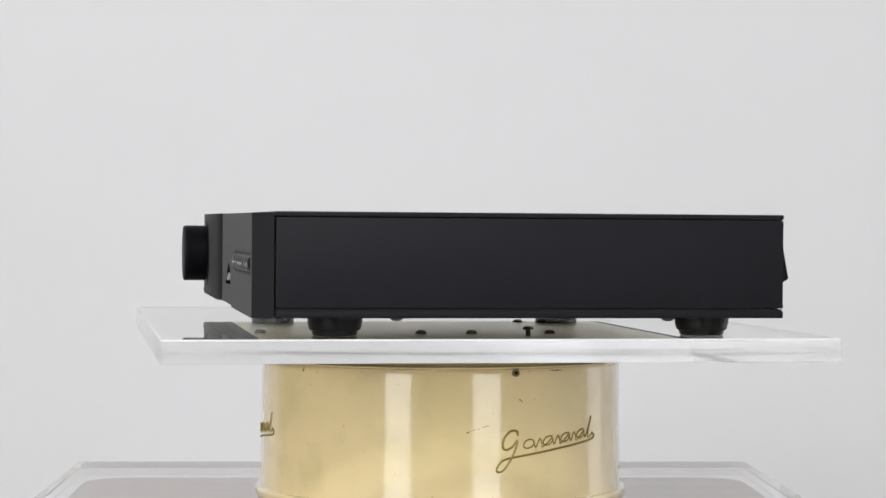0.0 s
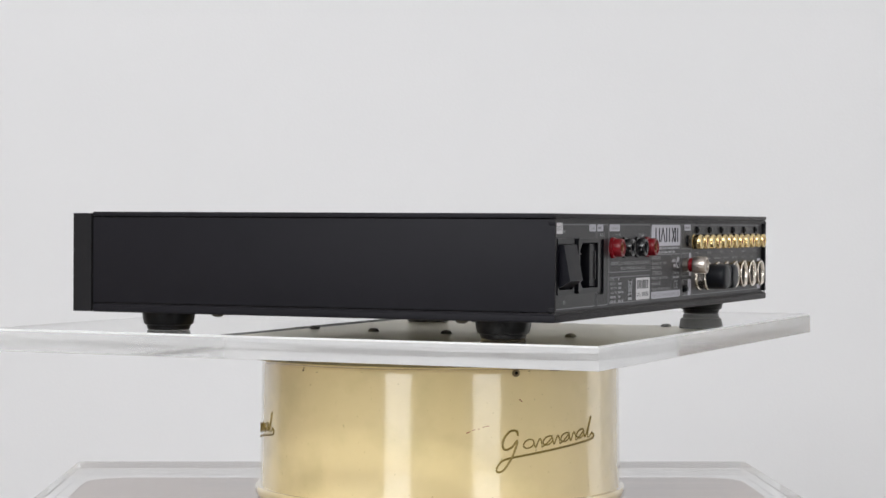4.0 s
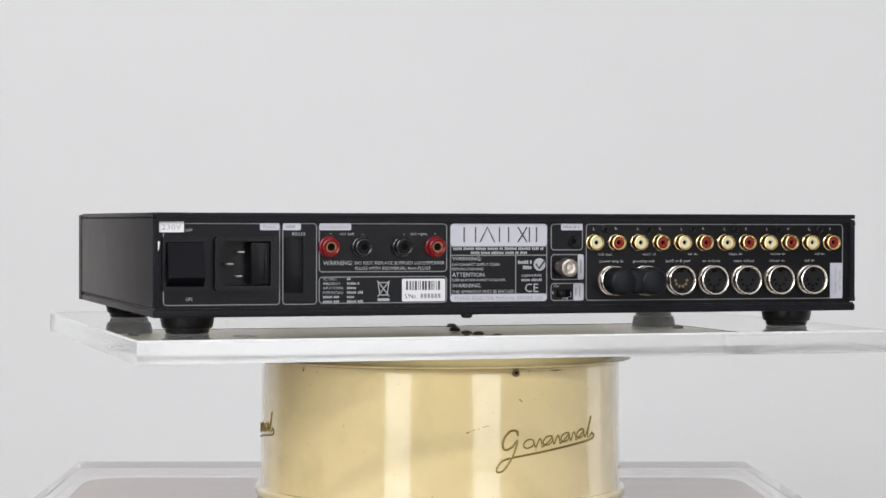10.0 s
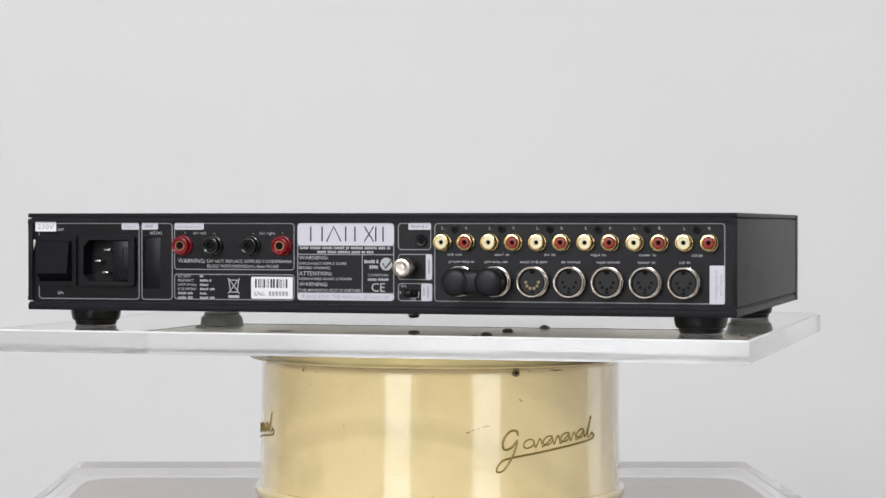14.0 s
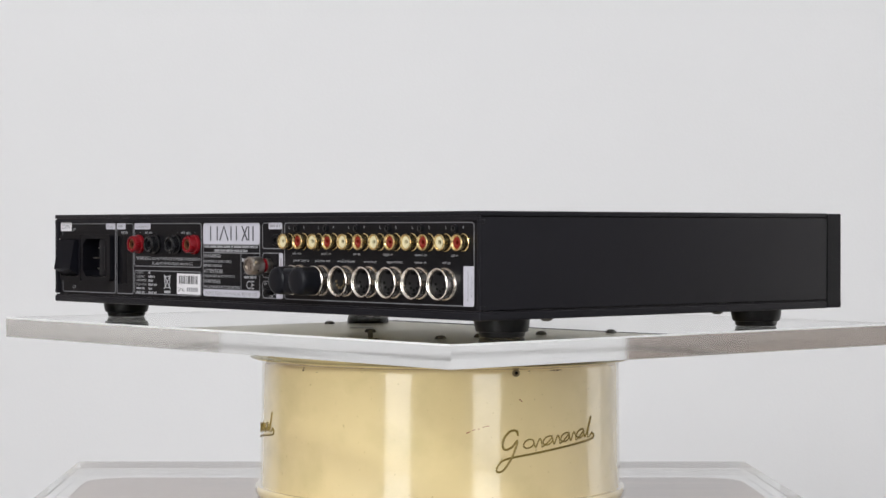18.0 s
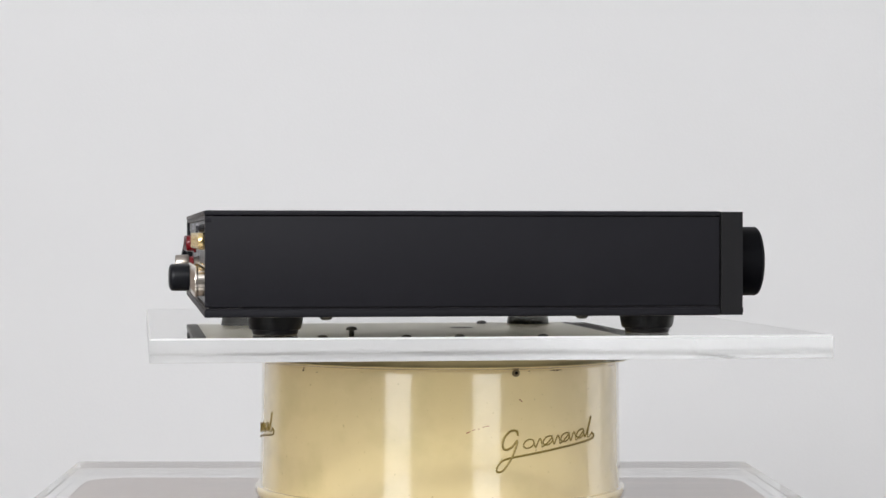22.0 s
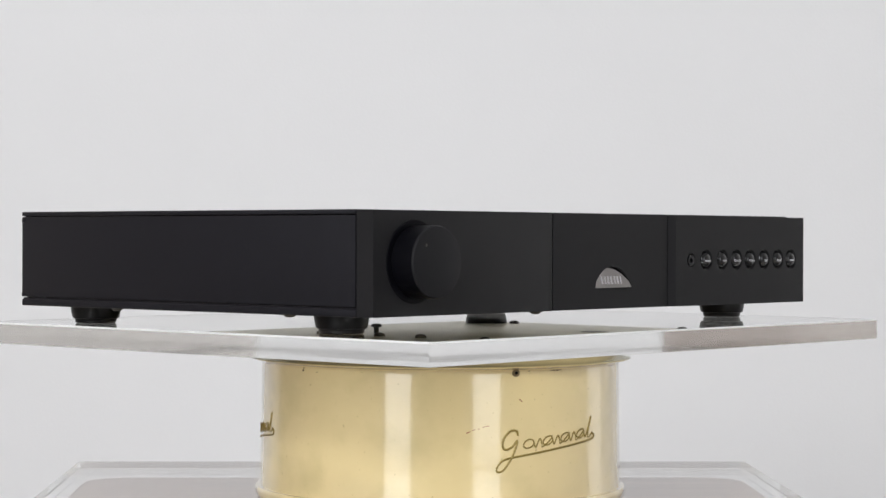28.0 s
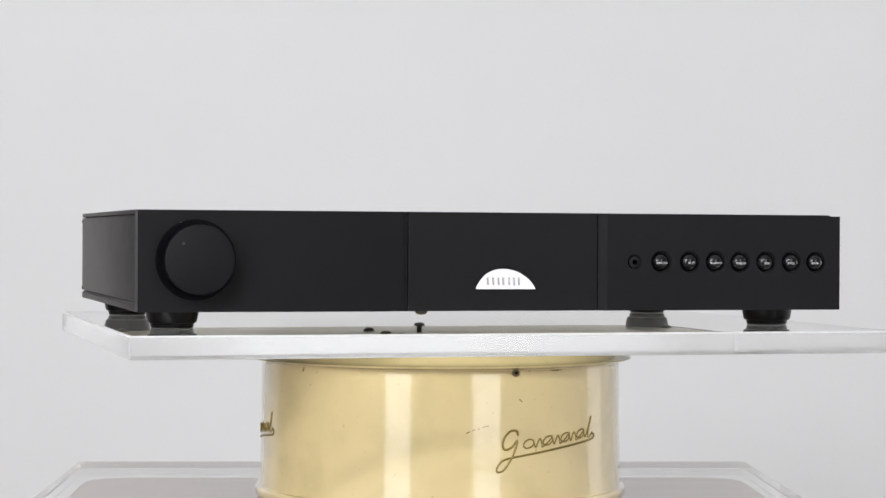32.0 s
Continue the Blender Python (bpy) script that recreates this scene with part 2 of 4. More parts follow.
def plate_with_holes(bm, x0, x1, z0, z1, y_face, y_back, holes, cham_x=0.0, cham_y=0.0, seg=28):
    """An upright plate facing -y with round countersunk holes (x, z, r), from side to side."""
    cuts = [x0] + [(a[0] + a[2] + b[0] - b[2]) / 2 for a, b in zip(holes, holes[1:])] + [x1]
    for (hx, hz, r), a, b in zip(holes, cuts, cuts[1:]):
        angles = sorted({2 * math.pi * i / seg for i in range(seg)} | {math.atan2(z - hz, x - hx) % (2 * math.pi) for x in (a, b) for z in (z0, z1)})
        out, ins, deep = [], [], []
        for t in angles:
            c, s = math.cos(t), math.sin(t)
            k = min([((b if c > 0 else a) - hx) / c if abs(c) > 1e-9 else 9, ((z1 if s > 0 else z0) - hz) / s if abs(s) > 1e-9 else 9])
            out.append(bm.verts.new((hx + k * c, y_face, hz + k * s)))
            ins.append(bm.verts.new((hx + r * c, y_face, hz + r * s)))
            deep.append((bm.verts.new((hx + (r - 0.0006) * c, y_face + 0.0008, hz + (r - 0.0006) * s)), bm.verts.new((hx + (r - 0.0008) * c, y_back, hz + (r - 0.0008) * s))))
        k = len(angles)
        for i in range(k):
            j = (i + 1) % k
            bm.faces.new((out[i], out[j], ins[j], ins[i]))
            bm.faces.new((ins[i], ins[j], deep[j][0], deep[i][0]))
            bm.faces.new((deep[i][0], deep[j][0], deep[j][1], deep[i][1]))
    rim = [(x0, y_face), (x1, y_face), (x1, y_back), (x0 - cham_x, y_back)] + ([(x0 - cham_x, y_face + cham_y)] if cham_x else [])
    for z in (z0, z1):
        bm.faces.new([bm.verts.new((x, y, z)) for x, y in rim])
    for (ax, ay), (bx, by) in zip(rim[1:], rim[2:] + rim[:1]):
        bm.faces.new([bm.verts.new(v) for v in ((ax, ay, z0), (bx, by, z0), (bx, by, z1), (ax, ay, z1))])
    bmesh.ops.remove_doubles(bm, verts=bm.verts, dist=1e-6)
    return bm


def plate_grid(bm, xs, zs, y0, y1, hole):
    """An upright plate of cells with openings where hole(x, z) holds."""
    v = [[[bm.verts.new((x, y, z)) for z in zs] for x in xs] for y in (y0, y1)]
    nx, nz = len(xs) - 1, len(zs) - 1
    full = {(i, k) for i in range(nx) for k in range(nz) if not hole((xs[i] + xs[i + 1]) / 2, (zs[k] + zs[k + 1]) / 2)}
    for i, k in full:
        for s in v:
            bm.faces.new((s[i][k], s[i + 1][k], s[i + 1][k + 1], s[i][k + 1]))
        for di, dk, a, b in ((-1, 0, (i, k), (i, k + 1)), (1, 0, (i + 1, k), (i + 1, k + 1)), (0, -1, (i, k), (i + 1, k)), (0, 1, (i, k + 1), (i + 1, k + 1))):
            if (i + di, k + dk) not in full:
                bm.faces.new((v[0][a[0]][a[1]], v[0][b[0]][b[1]], v[1][b[0]][b[1]], v[1][a[0]][a[1]]))
    return bm


def tube(bm, pts, r, seg=6):
    """A round stroke along points."""
    rings = []
    for i, p in enumerate(pts):
        d = (pts[min(i + 1, len(pts) - 1)] - pts[max(i - 1, 0)]).normalized()
        q = d.to_track_quat("Z", "Y").to_matrix()
        rr = r[i] if isinstance(r, list) else r
        rings.append([bm.verts.new(p + q @ Vector((rr * math.cos(2 * math.pi * k / seg), rr * math.sin(2 * math.pi * k / seg), 0))) for k in range(seg)])
    for a, b in zip(rings, rings[1:]):
        for k in range(seg):
            bm.faces.new((a[k], a[(k + 1) % seg], b[(k + 1) % seg], b[k]))
    bm.faces.new(rings[0][::-1])
    bm.faces.new(rings[-1])
    return bm


def mesh_of(name, bm, mat, smooth=True):
    bmesh.ops.recalc_face_normals(bm, faces=bm.faces)
    me = bpy.data.meshes.new(name)
    bm.to_mesh(me)
    bm.free()
    for m in mat if isinstance(mat, (list, tuple)) else [mat]:
        me.materials.append(m)
    if smooth:
        for p in me.polygons:
            p.use_smooth = True
        me.set_sharp_from_angle(angle=radians(35))
    return me


def part(name, bm, mat, parent, label="", smooth=True):
    ob = new(name, mesh_of(name, bm, mat, smooth))
    ob.parent = parent
    if label:
        ob["label"] = label
    return ob


def thing(name, label, category, kind="", at=None):
    ob = new(name)
    ob.empty_display_size = 0.02
    if at:
        ob.matrix_world = at
    return tagged(ob, label, category, kind=kind)


BACK_Y, FRONT_Y = 0.1575, -0.1413
BACK = Matrix(((-1, 0, 0, 0), (0, 0, 1, BACK_Y), (0, 1, 0, 0), (0, 0, 0, 1)))   # outlines (-x, z) laid on the back panel
FACE = Matrix(((1, 0, 0, 0), (0, 0, -1, FRONT_Y), (0, 1, 0, 0), (0, 0, 0, 1)))  # outlines (x, z) laid on the front


def lift(m, d):
    return m @ Matrix.Translation((0, 0, d))


def lettering(text, x0, x1, z, cap, parent, mat, m=BACK, d=0.00012, turn=0, name="lettering", label=""):
    """Printed words from x0 to x1 (as read), middle height z, on the plane m."""
    cu = bpy.data.curves.new(name, "FONT")
    cu.body, cu.resolution_u, cu.align_x = text, 2, "LEFT"
    tmp = bpy.data.objects.new(name, cu)
    scene.collection.objects.link(tmp)
    bpy.context.view_layer.update()
    me = bpy.data.meshes.new_from_object(tmp.evaluated_get(bpy.context.evaluated_depsgraph_get()))
    bpy.data.objects.remove(tmp)
    xs = [v.co.x for v in me.vertices]
    lo, hi = min(xs), max(xs)
    sx = (x1 - x0) / max(hi - lo, 1e-6)
    place = lift(m, d) @ Matrix.Translation((x0, z, 0)) @ Matrix.Rotation(radians(turn), 4, "Z")
    for v in me.vertices:
        v.co = place @ Vector(((v.co.x - lo) * sx, (v.co.y - 0.36) * cap / 0.72, 0))
    me.materials.clear()
    me.materials.append(mat)
    ob = new(name, me)
    ob.parent = parent
    if label:
        ob["label"] = label
    return ob


def bars(parent, spec, mat, m=BACK, d=0.00012, name="printed_bar", label=""):
    """Plain printed bars (x0, x1, z0, z1), as read, in one part."""
    bm = bmesh.new()
    for x0, x1, z0, z1 in spec:
        prism(bm, [(x0, z0), (x1, z0), (x1, z1), (x0, z1)], lift(m, d), 0.00004)
    return part(name, bm, mat, parent, label, smooth=False)


def word_bars(x0, x1, z, cap, seed, w=0.00075, gap=0.00035):
    """A line too fine to read, as a row of small bars set in words."""
    rnd, x, left, spec = random.Random(seed), x0, 5, []
    while x + w <= x1:
        h = cap * rnd.choice((0.5, 0.5, 0.42))
        spec.append((x, x + w, z - cap / 2, z - cap / 2 + 2 * h))
        left -= 1
        x += w + gap
        if left == 0:
            x, left = x + 2.2 * gap, rnd.choice((2, 4, 5, 6, 7))
    return spec


# ---- the room ----
def room():
    def slab(name, label, mat, *dims):
        ob = new(name, mesh_of(name, box(bmesh.new(), *dims), mat, False))
        return tagged(ob, label, name.split("_")[0], kind="structure")
    # Only the north wall is in view; the rest is added, toned for reflections.
    slab("floor", "pale plain floor of the photo room", FLOOR, -2.3, 2.3, -3.4, 1.5, -1.2, -1.1)
    slab("ceiling", "plain white painted ceiling", CEIL, -2.3, 2.3, -3.4, 1.5, 1.8, 1.9)
    slab("wall_north", "plain pale grey-white painted wall", WALL, -2.3, 2.3, 1.3, 1.4, -1.1, 1.8)
    slab("wall_south", "dark painted wall", DARK_WALL, -2.3, 2.3, -3.4, -3.3, -1.1, 1.8)
    slab("wall_west", "plain dull brown painted wall", WEST_WALL, -2.3, -2.2, -0.8, 1.3, -1.1, 1.8)
    slab("wall_east", "plain pale warm grey painted wall", EAST_WALL, 2.2, 2.3, -0.8, 1.3, -1.1, 1.8)
    slab("wall_southwest", "plain grey painted wall", GREY_WALL, -2.3, -2.2, -3.3, -0.8, -1.1, 1.8)
    slab("wall_southeast", "dark painted wall", DARK_WALL, 2.2, 2.3, -3.3, -0.8, -1.1, 1.8)
    # two unseen boards, added only to be mirrored in the acrylic
    slab("dado_west", "brown board added out of view for the acrylic's brown reflections", BROWN_STANDIN, -2.2, -2.17, -3.3, 1.3, -1.1, -0.12)
    slab("dado_east", "pale board added out of view to lighten the acrylic's edge", GREY_WALL, 2.17, 2.2, -3.3, -0.8, -1.1, 0.15)


room()


# ---- plinth, clear slab and drum ----
BASE = pose(-0.012, -0.013, 0, 0, 0, 1.9)
SLAB_TOP, SLAB_T, SLAB_H = -0.1186, 0.055, 0.256


def plinth():
    t = thing("display_plinth", "greige-brown display plinth standing on the floor", "plinth", at=BASE)
    h, z1 = SLAB_H - 0.016, SLAB_TOP - SLAB_T + 0.0003
    bm = prism(bmesh.new(), rounded(-h, h, -h, h - 0.042, 0.030, 6), Matrix.Translation((0, 0, z1 - 0.018)), 0.018)
    bmesh.ops.bevel(bm, geom=[e for e in bm.edges if e.calc_face_angle(0) > 1.2], offset=0.0015, segments=2, affect="EDGES")
    part("top_board", bm, PLINTH, t, "top board with rounded corners")
    h -= 0.046
    for sx in (-1, 1):
        part("side_panel", box(bmesh.new(), sx * h - 0.009 * (sx + 1), sx * h + 0.009 * (1 - sx), -h, h, -1.1, z1 - 0.018, 0.001), PLINTH, t)
    for sy in (-1, 1):
        part("end_panel", box(bmesh.new(), -h + 0.018, h - 0.018, sy * (h - 0.002) - 0.009 * (sy + 1), sy * (h - 0.002) + 0.009 * (1 - sy), -1.1, z1 - 0.018, 0.001), PLINTH, t)


def clear_slab():
    bm = box(bmesh.new(), -SLAB_H, SLAB_H, -SLAB_H, SLAB_H, SLAB_TOP - SLAB_T, SLAB_TOP)
    up = [e for e in bm.edges if abs(e.verts[0].co.z - e.verts[1].co.z) > 0.01]
    bmesh.ops.bevel(bm, geom=up, offset=0.004, segments=4, profile=0.5, affect="EDGES")
    bmesh.ops.bevel(bm, geom=[e for e in bm.edges if len(e.link_faces) == 2 and e.calc_face_angle(0) > 1.2], offset=0.0009, segments=1, affect="EDGES")
    ob = new("clear_base_slab", mesh_of("clear_base_slab", bm, ACRYLIC))
    ob.matrix_world = BASE
    ob.visible_shadow = False
    tagged(ob, "clear acrylic slab lying on the plinth under the drum", "acrylic slab")


DRUM_R = 0.1167


def on_drum(deg, z, out=0.0):
    a = radians(deg)
    return Vector(((DRUM_R + out) * math.sin(a), -(DRUM_R + out) * math.cos(a), z))


def flourish(parent, turn):
    """A flowing gilt mark kept as plain loops and waves, with a swash under it."""
    bm = bmesh.new()

    def stroke(keys, r, n=7):
        pts, k = [], [keys[0]] + list(keys) + [keys[-1]]
        for a, b, c, d in zip(k, k[1:], k[2:], k[3:]):
            for i in range(n):
                t = i / n
                pts.append(tuple(0.5 * (2 * q + (r - p) * t + (2 * p - 5 * q + 4 * r - w) * t * t + (3 * q - p - 3 * r + w) * t ** 3) for p, q, r, w in zip(a, b, c, d)))
        tube(bm, [on_drum(d + turn, z, 0.00003) for d, z in pts + [keys[-1]]], r, 6)

    # opening bow, its stem, the loop at the lower end and the swash
    stroke([(23.7, -0.0648), (23.2, -0.0619), (21.2, -0.0620), (19.3, -0.0660), (18.8, -0.0706), (19.7, -0.0731), (21.7, -0.0716), (23.6, -0.0678), (22.3, -0.0755),
            (20.7, -0.0812), (18.8, -0.0857), (17.3, -0.0864), (16.9, -0.0842), (18.8, -0.0797), (22.7, -0.0778), (33.3, -0.0750), (45.9, -0.0719), (53.4, -0.0701), (54.9, -0.0679), (53.5, -0.0662)], 0.00074)
    # loops and waves along a rising line
    row = []
    for i in range(4):
        d, z = 27.4 + 6.8 * i, -0.0700 + 0.0013 * i
        loop = [(d + 1.7 * math.cos(a) + 0.55 * math.sin(a), z + 0.0027 * math.sin(a)) for a in [math.pi * (0.25 + 2.0 * j / 7) for j in range(8)]]
        row += loop + [(d + 2.3, z - 0.0024), (d + 3.2, z + 0.0010), (d + 3.9, z + 0.0028), (d + 4.5, z + 0.0002), (d + 4.9, z - 0.0022)]
    row = row[:-4]
    stroke(row + [(51.4, -0.0640), (53.3, -0.0560), (52.0, -0.0630), (51.4, -0.0682), (52.4, -0.0684), (53.4, -0.0668)], 0.00052, 5)
    part("script_mark", bm, GILT, parent, "worn gilt script transfer with a swash")


def drum():
    t = thing("enamelled_drum", "cream enamelled metal drum with gilt script marks", "drum stand")
    prof = [(0.0, -0.0130), (0.050, -0.0130), (0.100, -0.0133), (0.106, -0.0140), (0.110, -0.0156), (0.1135, -0.0182), (0.1165, -0.0207), (0.1190, -0.0218), (0.1215, -0.0224), (0.1236, -0.0227), (0.1241, -0.0230), (0.1237, -0.0235), (0.1188, -0.0243), (0.1170, -0.0249), (0.1164, -0.0258), (0.1163, -0.0264), (0.1163, -0.0275), (0.1163, -0.0285),
            (0.1167, -0.060), (0.1170, -0.085), (0.1174, -0.1048), (0.1175, -0.1054), (0.1197, -0.1059), (0.1204, -0.1067), (0.1206, -0.1080), (0.1206, -0.1095), (0.1200, -0.1115), (0.1190, -0.1140), (0.1183, SLAB_TOP + 0.0002), (0.1150, SLAB_TOP + 0.0002), (0.1140, -0.032), (0.0, -0.032)]
    part("shell", lathe(bmesh.new(), prof, seg=160), ENAMEL, t)
    for turn in (0, -118.5, 122):
        flourish(t, turn)
    for deg in (23.0, 143.0, -97.0):
        p = on_drum(deg, -0.0268)
        n = Vector((p.x, p.y, 0)).normalized()
        m = Matrix.Translation(p) @ n.to_track_quat("Z", "Y").to_matrix().to_4x4()
        r = part("rivet", lathe(bmesh.new(), [(0.0, 0.0004), (0.0010, 0.0005), (0.0013, 0.0009), (0.0020, 0.0010), (0.0024, 0.0005), (0.0024, -0.001)], m, 20), RIVET, t, "dull brown steel rivet with a dark centre")
        # dark disc painted in place of the shaded hole
        part("rivet_hole_shade", lathe(bmesh.new(), [(0.0, 0.0011), (0.0009, 0.0011), (0.0009, 0.0003)], m, 14), DARK, r)
    # worn spots and scratches
    rnd = random.Random(4)
    bm = bmesh.new()
    for d0, z0, d1, z1, r in ((7.7, -0.0626, 8.9, -0.0616, 0.00035), (9.4, -0.0612, 10.4, -0.0606, 0.0003), (11.2, -0.0602, 11.8, -0.0600, 0.0003), (12.6, -0.0594, 14.6, -0.0584, 0.00028)):
        tube(bm, [on_drum(d0 + (d1 - d0) * i / 4, z0 + (z1 - z0) * i / 4 + rnd.uniform(-1, 1) * 0.0002, -0.0001) for i in range(5)], r, 5)
    part("scratch", bm, RUST, t, "broken reddish scratch line")
    spots = [(24.4, -0.0432, 0.0006), (24.9, -0.0440, 0.0005), (32, -0.0405, 0.0003), (29.5, -0.0432, 0.00028), (-46.5, -0.0275, 0.0006), (-46.2, -0.0262, 0.0004), (-40.5, -0.0282, 0.00035), (36.5, -0.0262, 0.0008), (37.6, -0.0260, 0.0006), (-33, -0.046, 0.0003), (12.5, -0.082, 0.00025), (-14, -0.089, 0.0005), (-68, -0.0885, 0.0006), (-20, -0.107, 0.0004), (8, -0.0975, 0.0003), (47, -0.095, 0.0003)]
    for i, (d, z, r) in enumerate(spots):
        p = on_drum(d, z, -0.00005)
        bm = bmesh.new()
        bmesh.ops.create_icosphere(bm, subdivisions=1, radius=r, matrix=Matrix.Translation(p))
        for v in bm.verts:
            v.co = p + (v.co - p) * rnd.uniform(0.6, 1.3)
        part("paint_chip", bm, RUST if i < 2 else CHIP, t)
    # grime along the top rim
    for i in range(11):
        bm = bmesh.new()
        d, w = rnd.choice((-42, 34, 70, -75)) + rnd.uniform(-7, 7), rnd.uniform(0.3, 2.2)
        tube(bm, [on_drum(d + w * k / 4, -0.0262 + rnd.uniform(-0.0003, 0.0004), -0.00045) for k in range(5)], rnd.uniform(0.00012, 0.0003), 5)
        part("grime_streak", bm, CHIP, t)


plinth()
clear_slab()
drum()

# ---- the turning top ----
TOP_Z = 0.0003


def acrylic_top():
    x0, x1, y0, y1, low = -0.2266, 0.2298, -0.1908, 0.1898, TOP_Z - 0.0131
    t = thing("acrylic_top", "thick clear acrylic sheet turning on the drum", "acrylic sheet")
    c = 0.0010      # sanded chamfer round the top
    v = [(x, y, z) for z in (low, TOP_Z - c) for x, y in ((x0, y0), (x1, y0), (x1, y1), (x0, y1))]
    v += [(x, y, TOP_Z) for x, y in ((x0 + c, y0 + c), (x1 - c, y0 + c), (x1 - c, y1 - c), (x0 + c, y1 - c))]

    def faces(name, quads, mat, label):
        me = bpy.data.meshes.new(name)
        used = sorted({i for q in quads for i in q})
        me.from_pydata([v[i] for i in used], [], [[used.index(i) for i in q] for q in quads])
        me.materials.append(mat)
        ob = new(name, me)
        ob.parent = t
        ob["label"] = label
        return ob
    faces("sheet", [(8, 9, 10, 11), (3, 2, 1, 0)], ACRYLIC, "polished clear faces of the sheet").visible_shadow = False
    faces("chamfer", [(4, 5, 9, 8), (5, 6, 10, 9), (6, 7, 11, 10), (7, 4, 8, 11)], CHAMFER, "fine sanded chamfer round the top").visible_shadow = False
    faces("long_edge", [(0, 1, 5, 4)], ACRYLIC_EDGE, "pale sawn long edge")
    faces("long_edge", [(2, 3, 7, 6)], ACRYLIC_EDGE, "pale sawn long edge")
    faces("short_edge", [(1, 2, 6, 5)], ACRYLIC_END, "streaky sawn short edge")
    faces("short_edge", [(3, 0, 4, 7)], ACRYLIC_END, "streaky sawn short edge")
    # unseen plane, added so light through the sheet comes out darker
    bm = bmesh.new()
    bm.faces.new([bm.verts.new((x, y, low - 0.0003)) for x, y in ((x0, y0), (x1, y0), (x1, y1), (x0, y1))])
    part("added_shade_plane", bm, SHADE_FILM, t, "added tinted plane that gives the sheet its faint shade", smooth=False)
    return t


acrylic_sheet = acrylic_top()


# ---- the amplifier ----
def aim_y(x, z, y=BACK_Y):
    """Axis of a socket on the back, pointing out (+y)."""
    return Matrix.Translation((x, y, z)) @ Matrix.Rotation(radians(-90), 4, "X")


def aim_front(x, z, y=FRONT_Y):
    return Matrix.Translation((x, y, z)) @ Matrix.Rotation(radians(90), 4, "X")


def amp_case(amp):
    X, YB, YF = 0.2160, 0.1602, -0.1287
    part("chassis", box(bmesh.new(), -0.2128, 0.2128, YF - 0.002, 0.1400, 0.0118, 0.0668), DARK, amp, "dark inner chassis")
    part("lid", box(bmesh.new(), -X, X, YF + 0.0004, YB, 0.0669, 0.0695, 0.0006), BLACK, amp)
    part("lid_lip", box(bmesh.new(), -X + 0.0022, X - 0.0022, YB - 0.0035, YB - 0.0006, 0.0645, 0.0669), BLACK, amp)
    part("base_plate", box(bmesh.new(), -X, X, YF + 0.0004, YB, 0.0110, 0.0152, 0.0009, 3), BLACK, amp)
    part("base_rib", box(bmesh.new(), -X + 0.0009, X - 0.0009, YF + 0.0006, YB - 0.0008, 0.0152, 0.0160), BLACK, amp)
    for s in (-1, 1):
        part("side_panel", box(bmesh.new(), min(s * 0.2132, s * X), max(s * 0.2132, s * X), YF + 0.0008, YB - 0.0003, 0.0166, 0.0663, 0.0004), BLACK, amp)
        for z in (0.0640, 0.0180):
            part("edge_tab", box(bmesh.new(), min(s * 0.2130, s * 0.2164), max(s * 0.2130, s * 0.2164), YB - 0.0040, YB - 0.0002, z - 0.0012, z + 0.0012, 0.0006), BLACK, amp)
    bm = plate_grid(bmesh.new(), (-0.2138, 0.1302, 0.1412, 0.1497, 0.1790, 0.2138), (0.0150, 0.0242, 0.0283, 0.0537, 0.0552, 0.0648), BACK_Y - 0.002, BACK_Y,
                    lambda x, z: (0.1302 < x < 0.1412 and 0.0242 < z < 0.0552) or (0.1497 < x < 0.1790 and 0.0283 < z < 0.0537))
    part("back_panel", bm, PANEL, amp, "black back panel with white printing", smooth=False)
    part("underside", box(bmesh.new(), -0.2080, 0.2080, YF + 0.008, YB - 0.008, 0.0107, 0.0112), UNDER, amp, "plain passivated steel underside")
    part("bare_edge", prism(bmesh.new(), [(-0.2140, 0.0535), (-0.2118, 0.0535), (-0.2122, 0.0500), (-0.2136, 0.0462)], lift(BACK, 0.0001), 0.0008), BARE, amp, "bright bare metal nick")
    # feet
    prof = [(0.0, -0.0011), (0.0119, -0.0011), (0.0126, -0.0005), (0.0129, 0.0013), (0.0131, 0.0018), (0.0142, 0.0020), (0.0146, 0.0028), (0.0153, 0.0060), (0.0156, 0.0086), (0.0157, 0.0100), (0.0152, 0.0111), (0.0, 0.0111)]
    for x in (-0.1895, 0.1895):
        for y in (0.1200, -0.0925):
            part("foot", lathe(bmesh.new(), prof, Matrix.Translation((x, y, TOP_Z + 0.0012)), 40), RUBBER, amp, "round black plastic foot")
    # screws below
    dome = [(0.0, 0.0082), (0.0018, 0.0083), (0.0030, 0.0089), (0.0037, 0.0098), (0.0039, 0.0107), (0.0039, 0.0111)]
    for x, y in ((-0.0291, 0.0797), (-0.0303, 0.0263), (-0.0287, -0.0083), (-0.0297, -0.0625), (-0.0435, -0.1141), (-0.196, 0.092), (0.196, 0.098), (-0.192, -0.054), (0.192, -0.058)):
        k = 0.9 if abs(x) > 0.1 else 1.0
        part("screw", lathe(bmesh.new(), [(r, 0.0111 - k * (0.0111 - h)) for r, h in dome], Matrix.Translation((x, y, 0)), 20), SCREW, amp, "dark dome-headed screw")
    part("vent_hole", lathe(bmesh.new(), [(0.0, 0.0102), (0.0085, 0.0102), (0.0085, 0.0106)], Matrix.Translation((0.1227, -0.0322, 0)), 24), STEEL, amp)
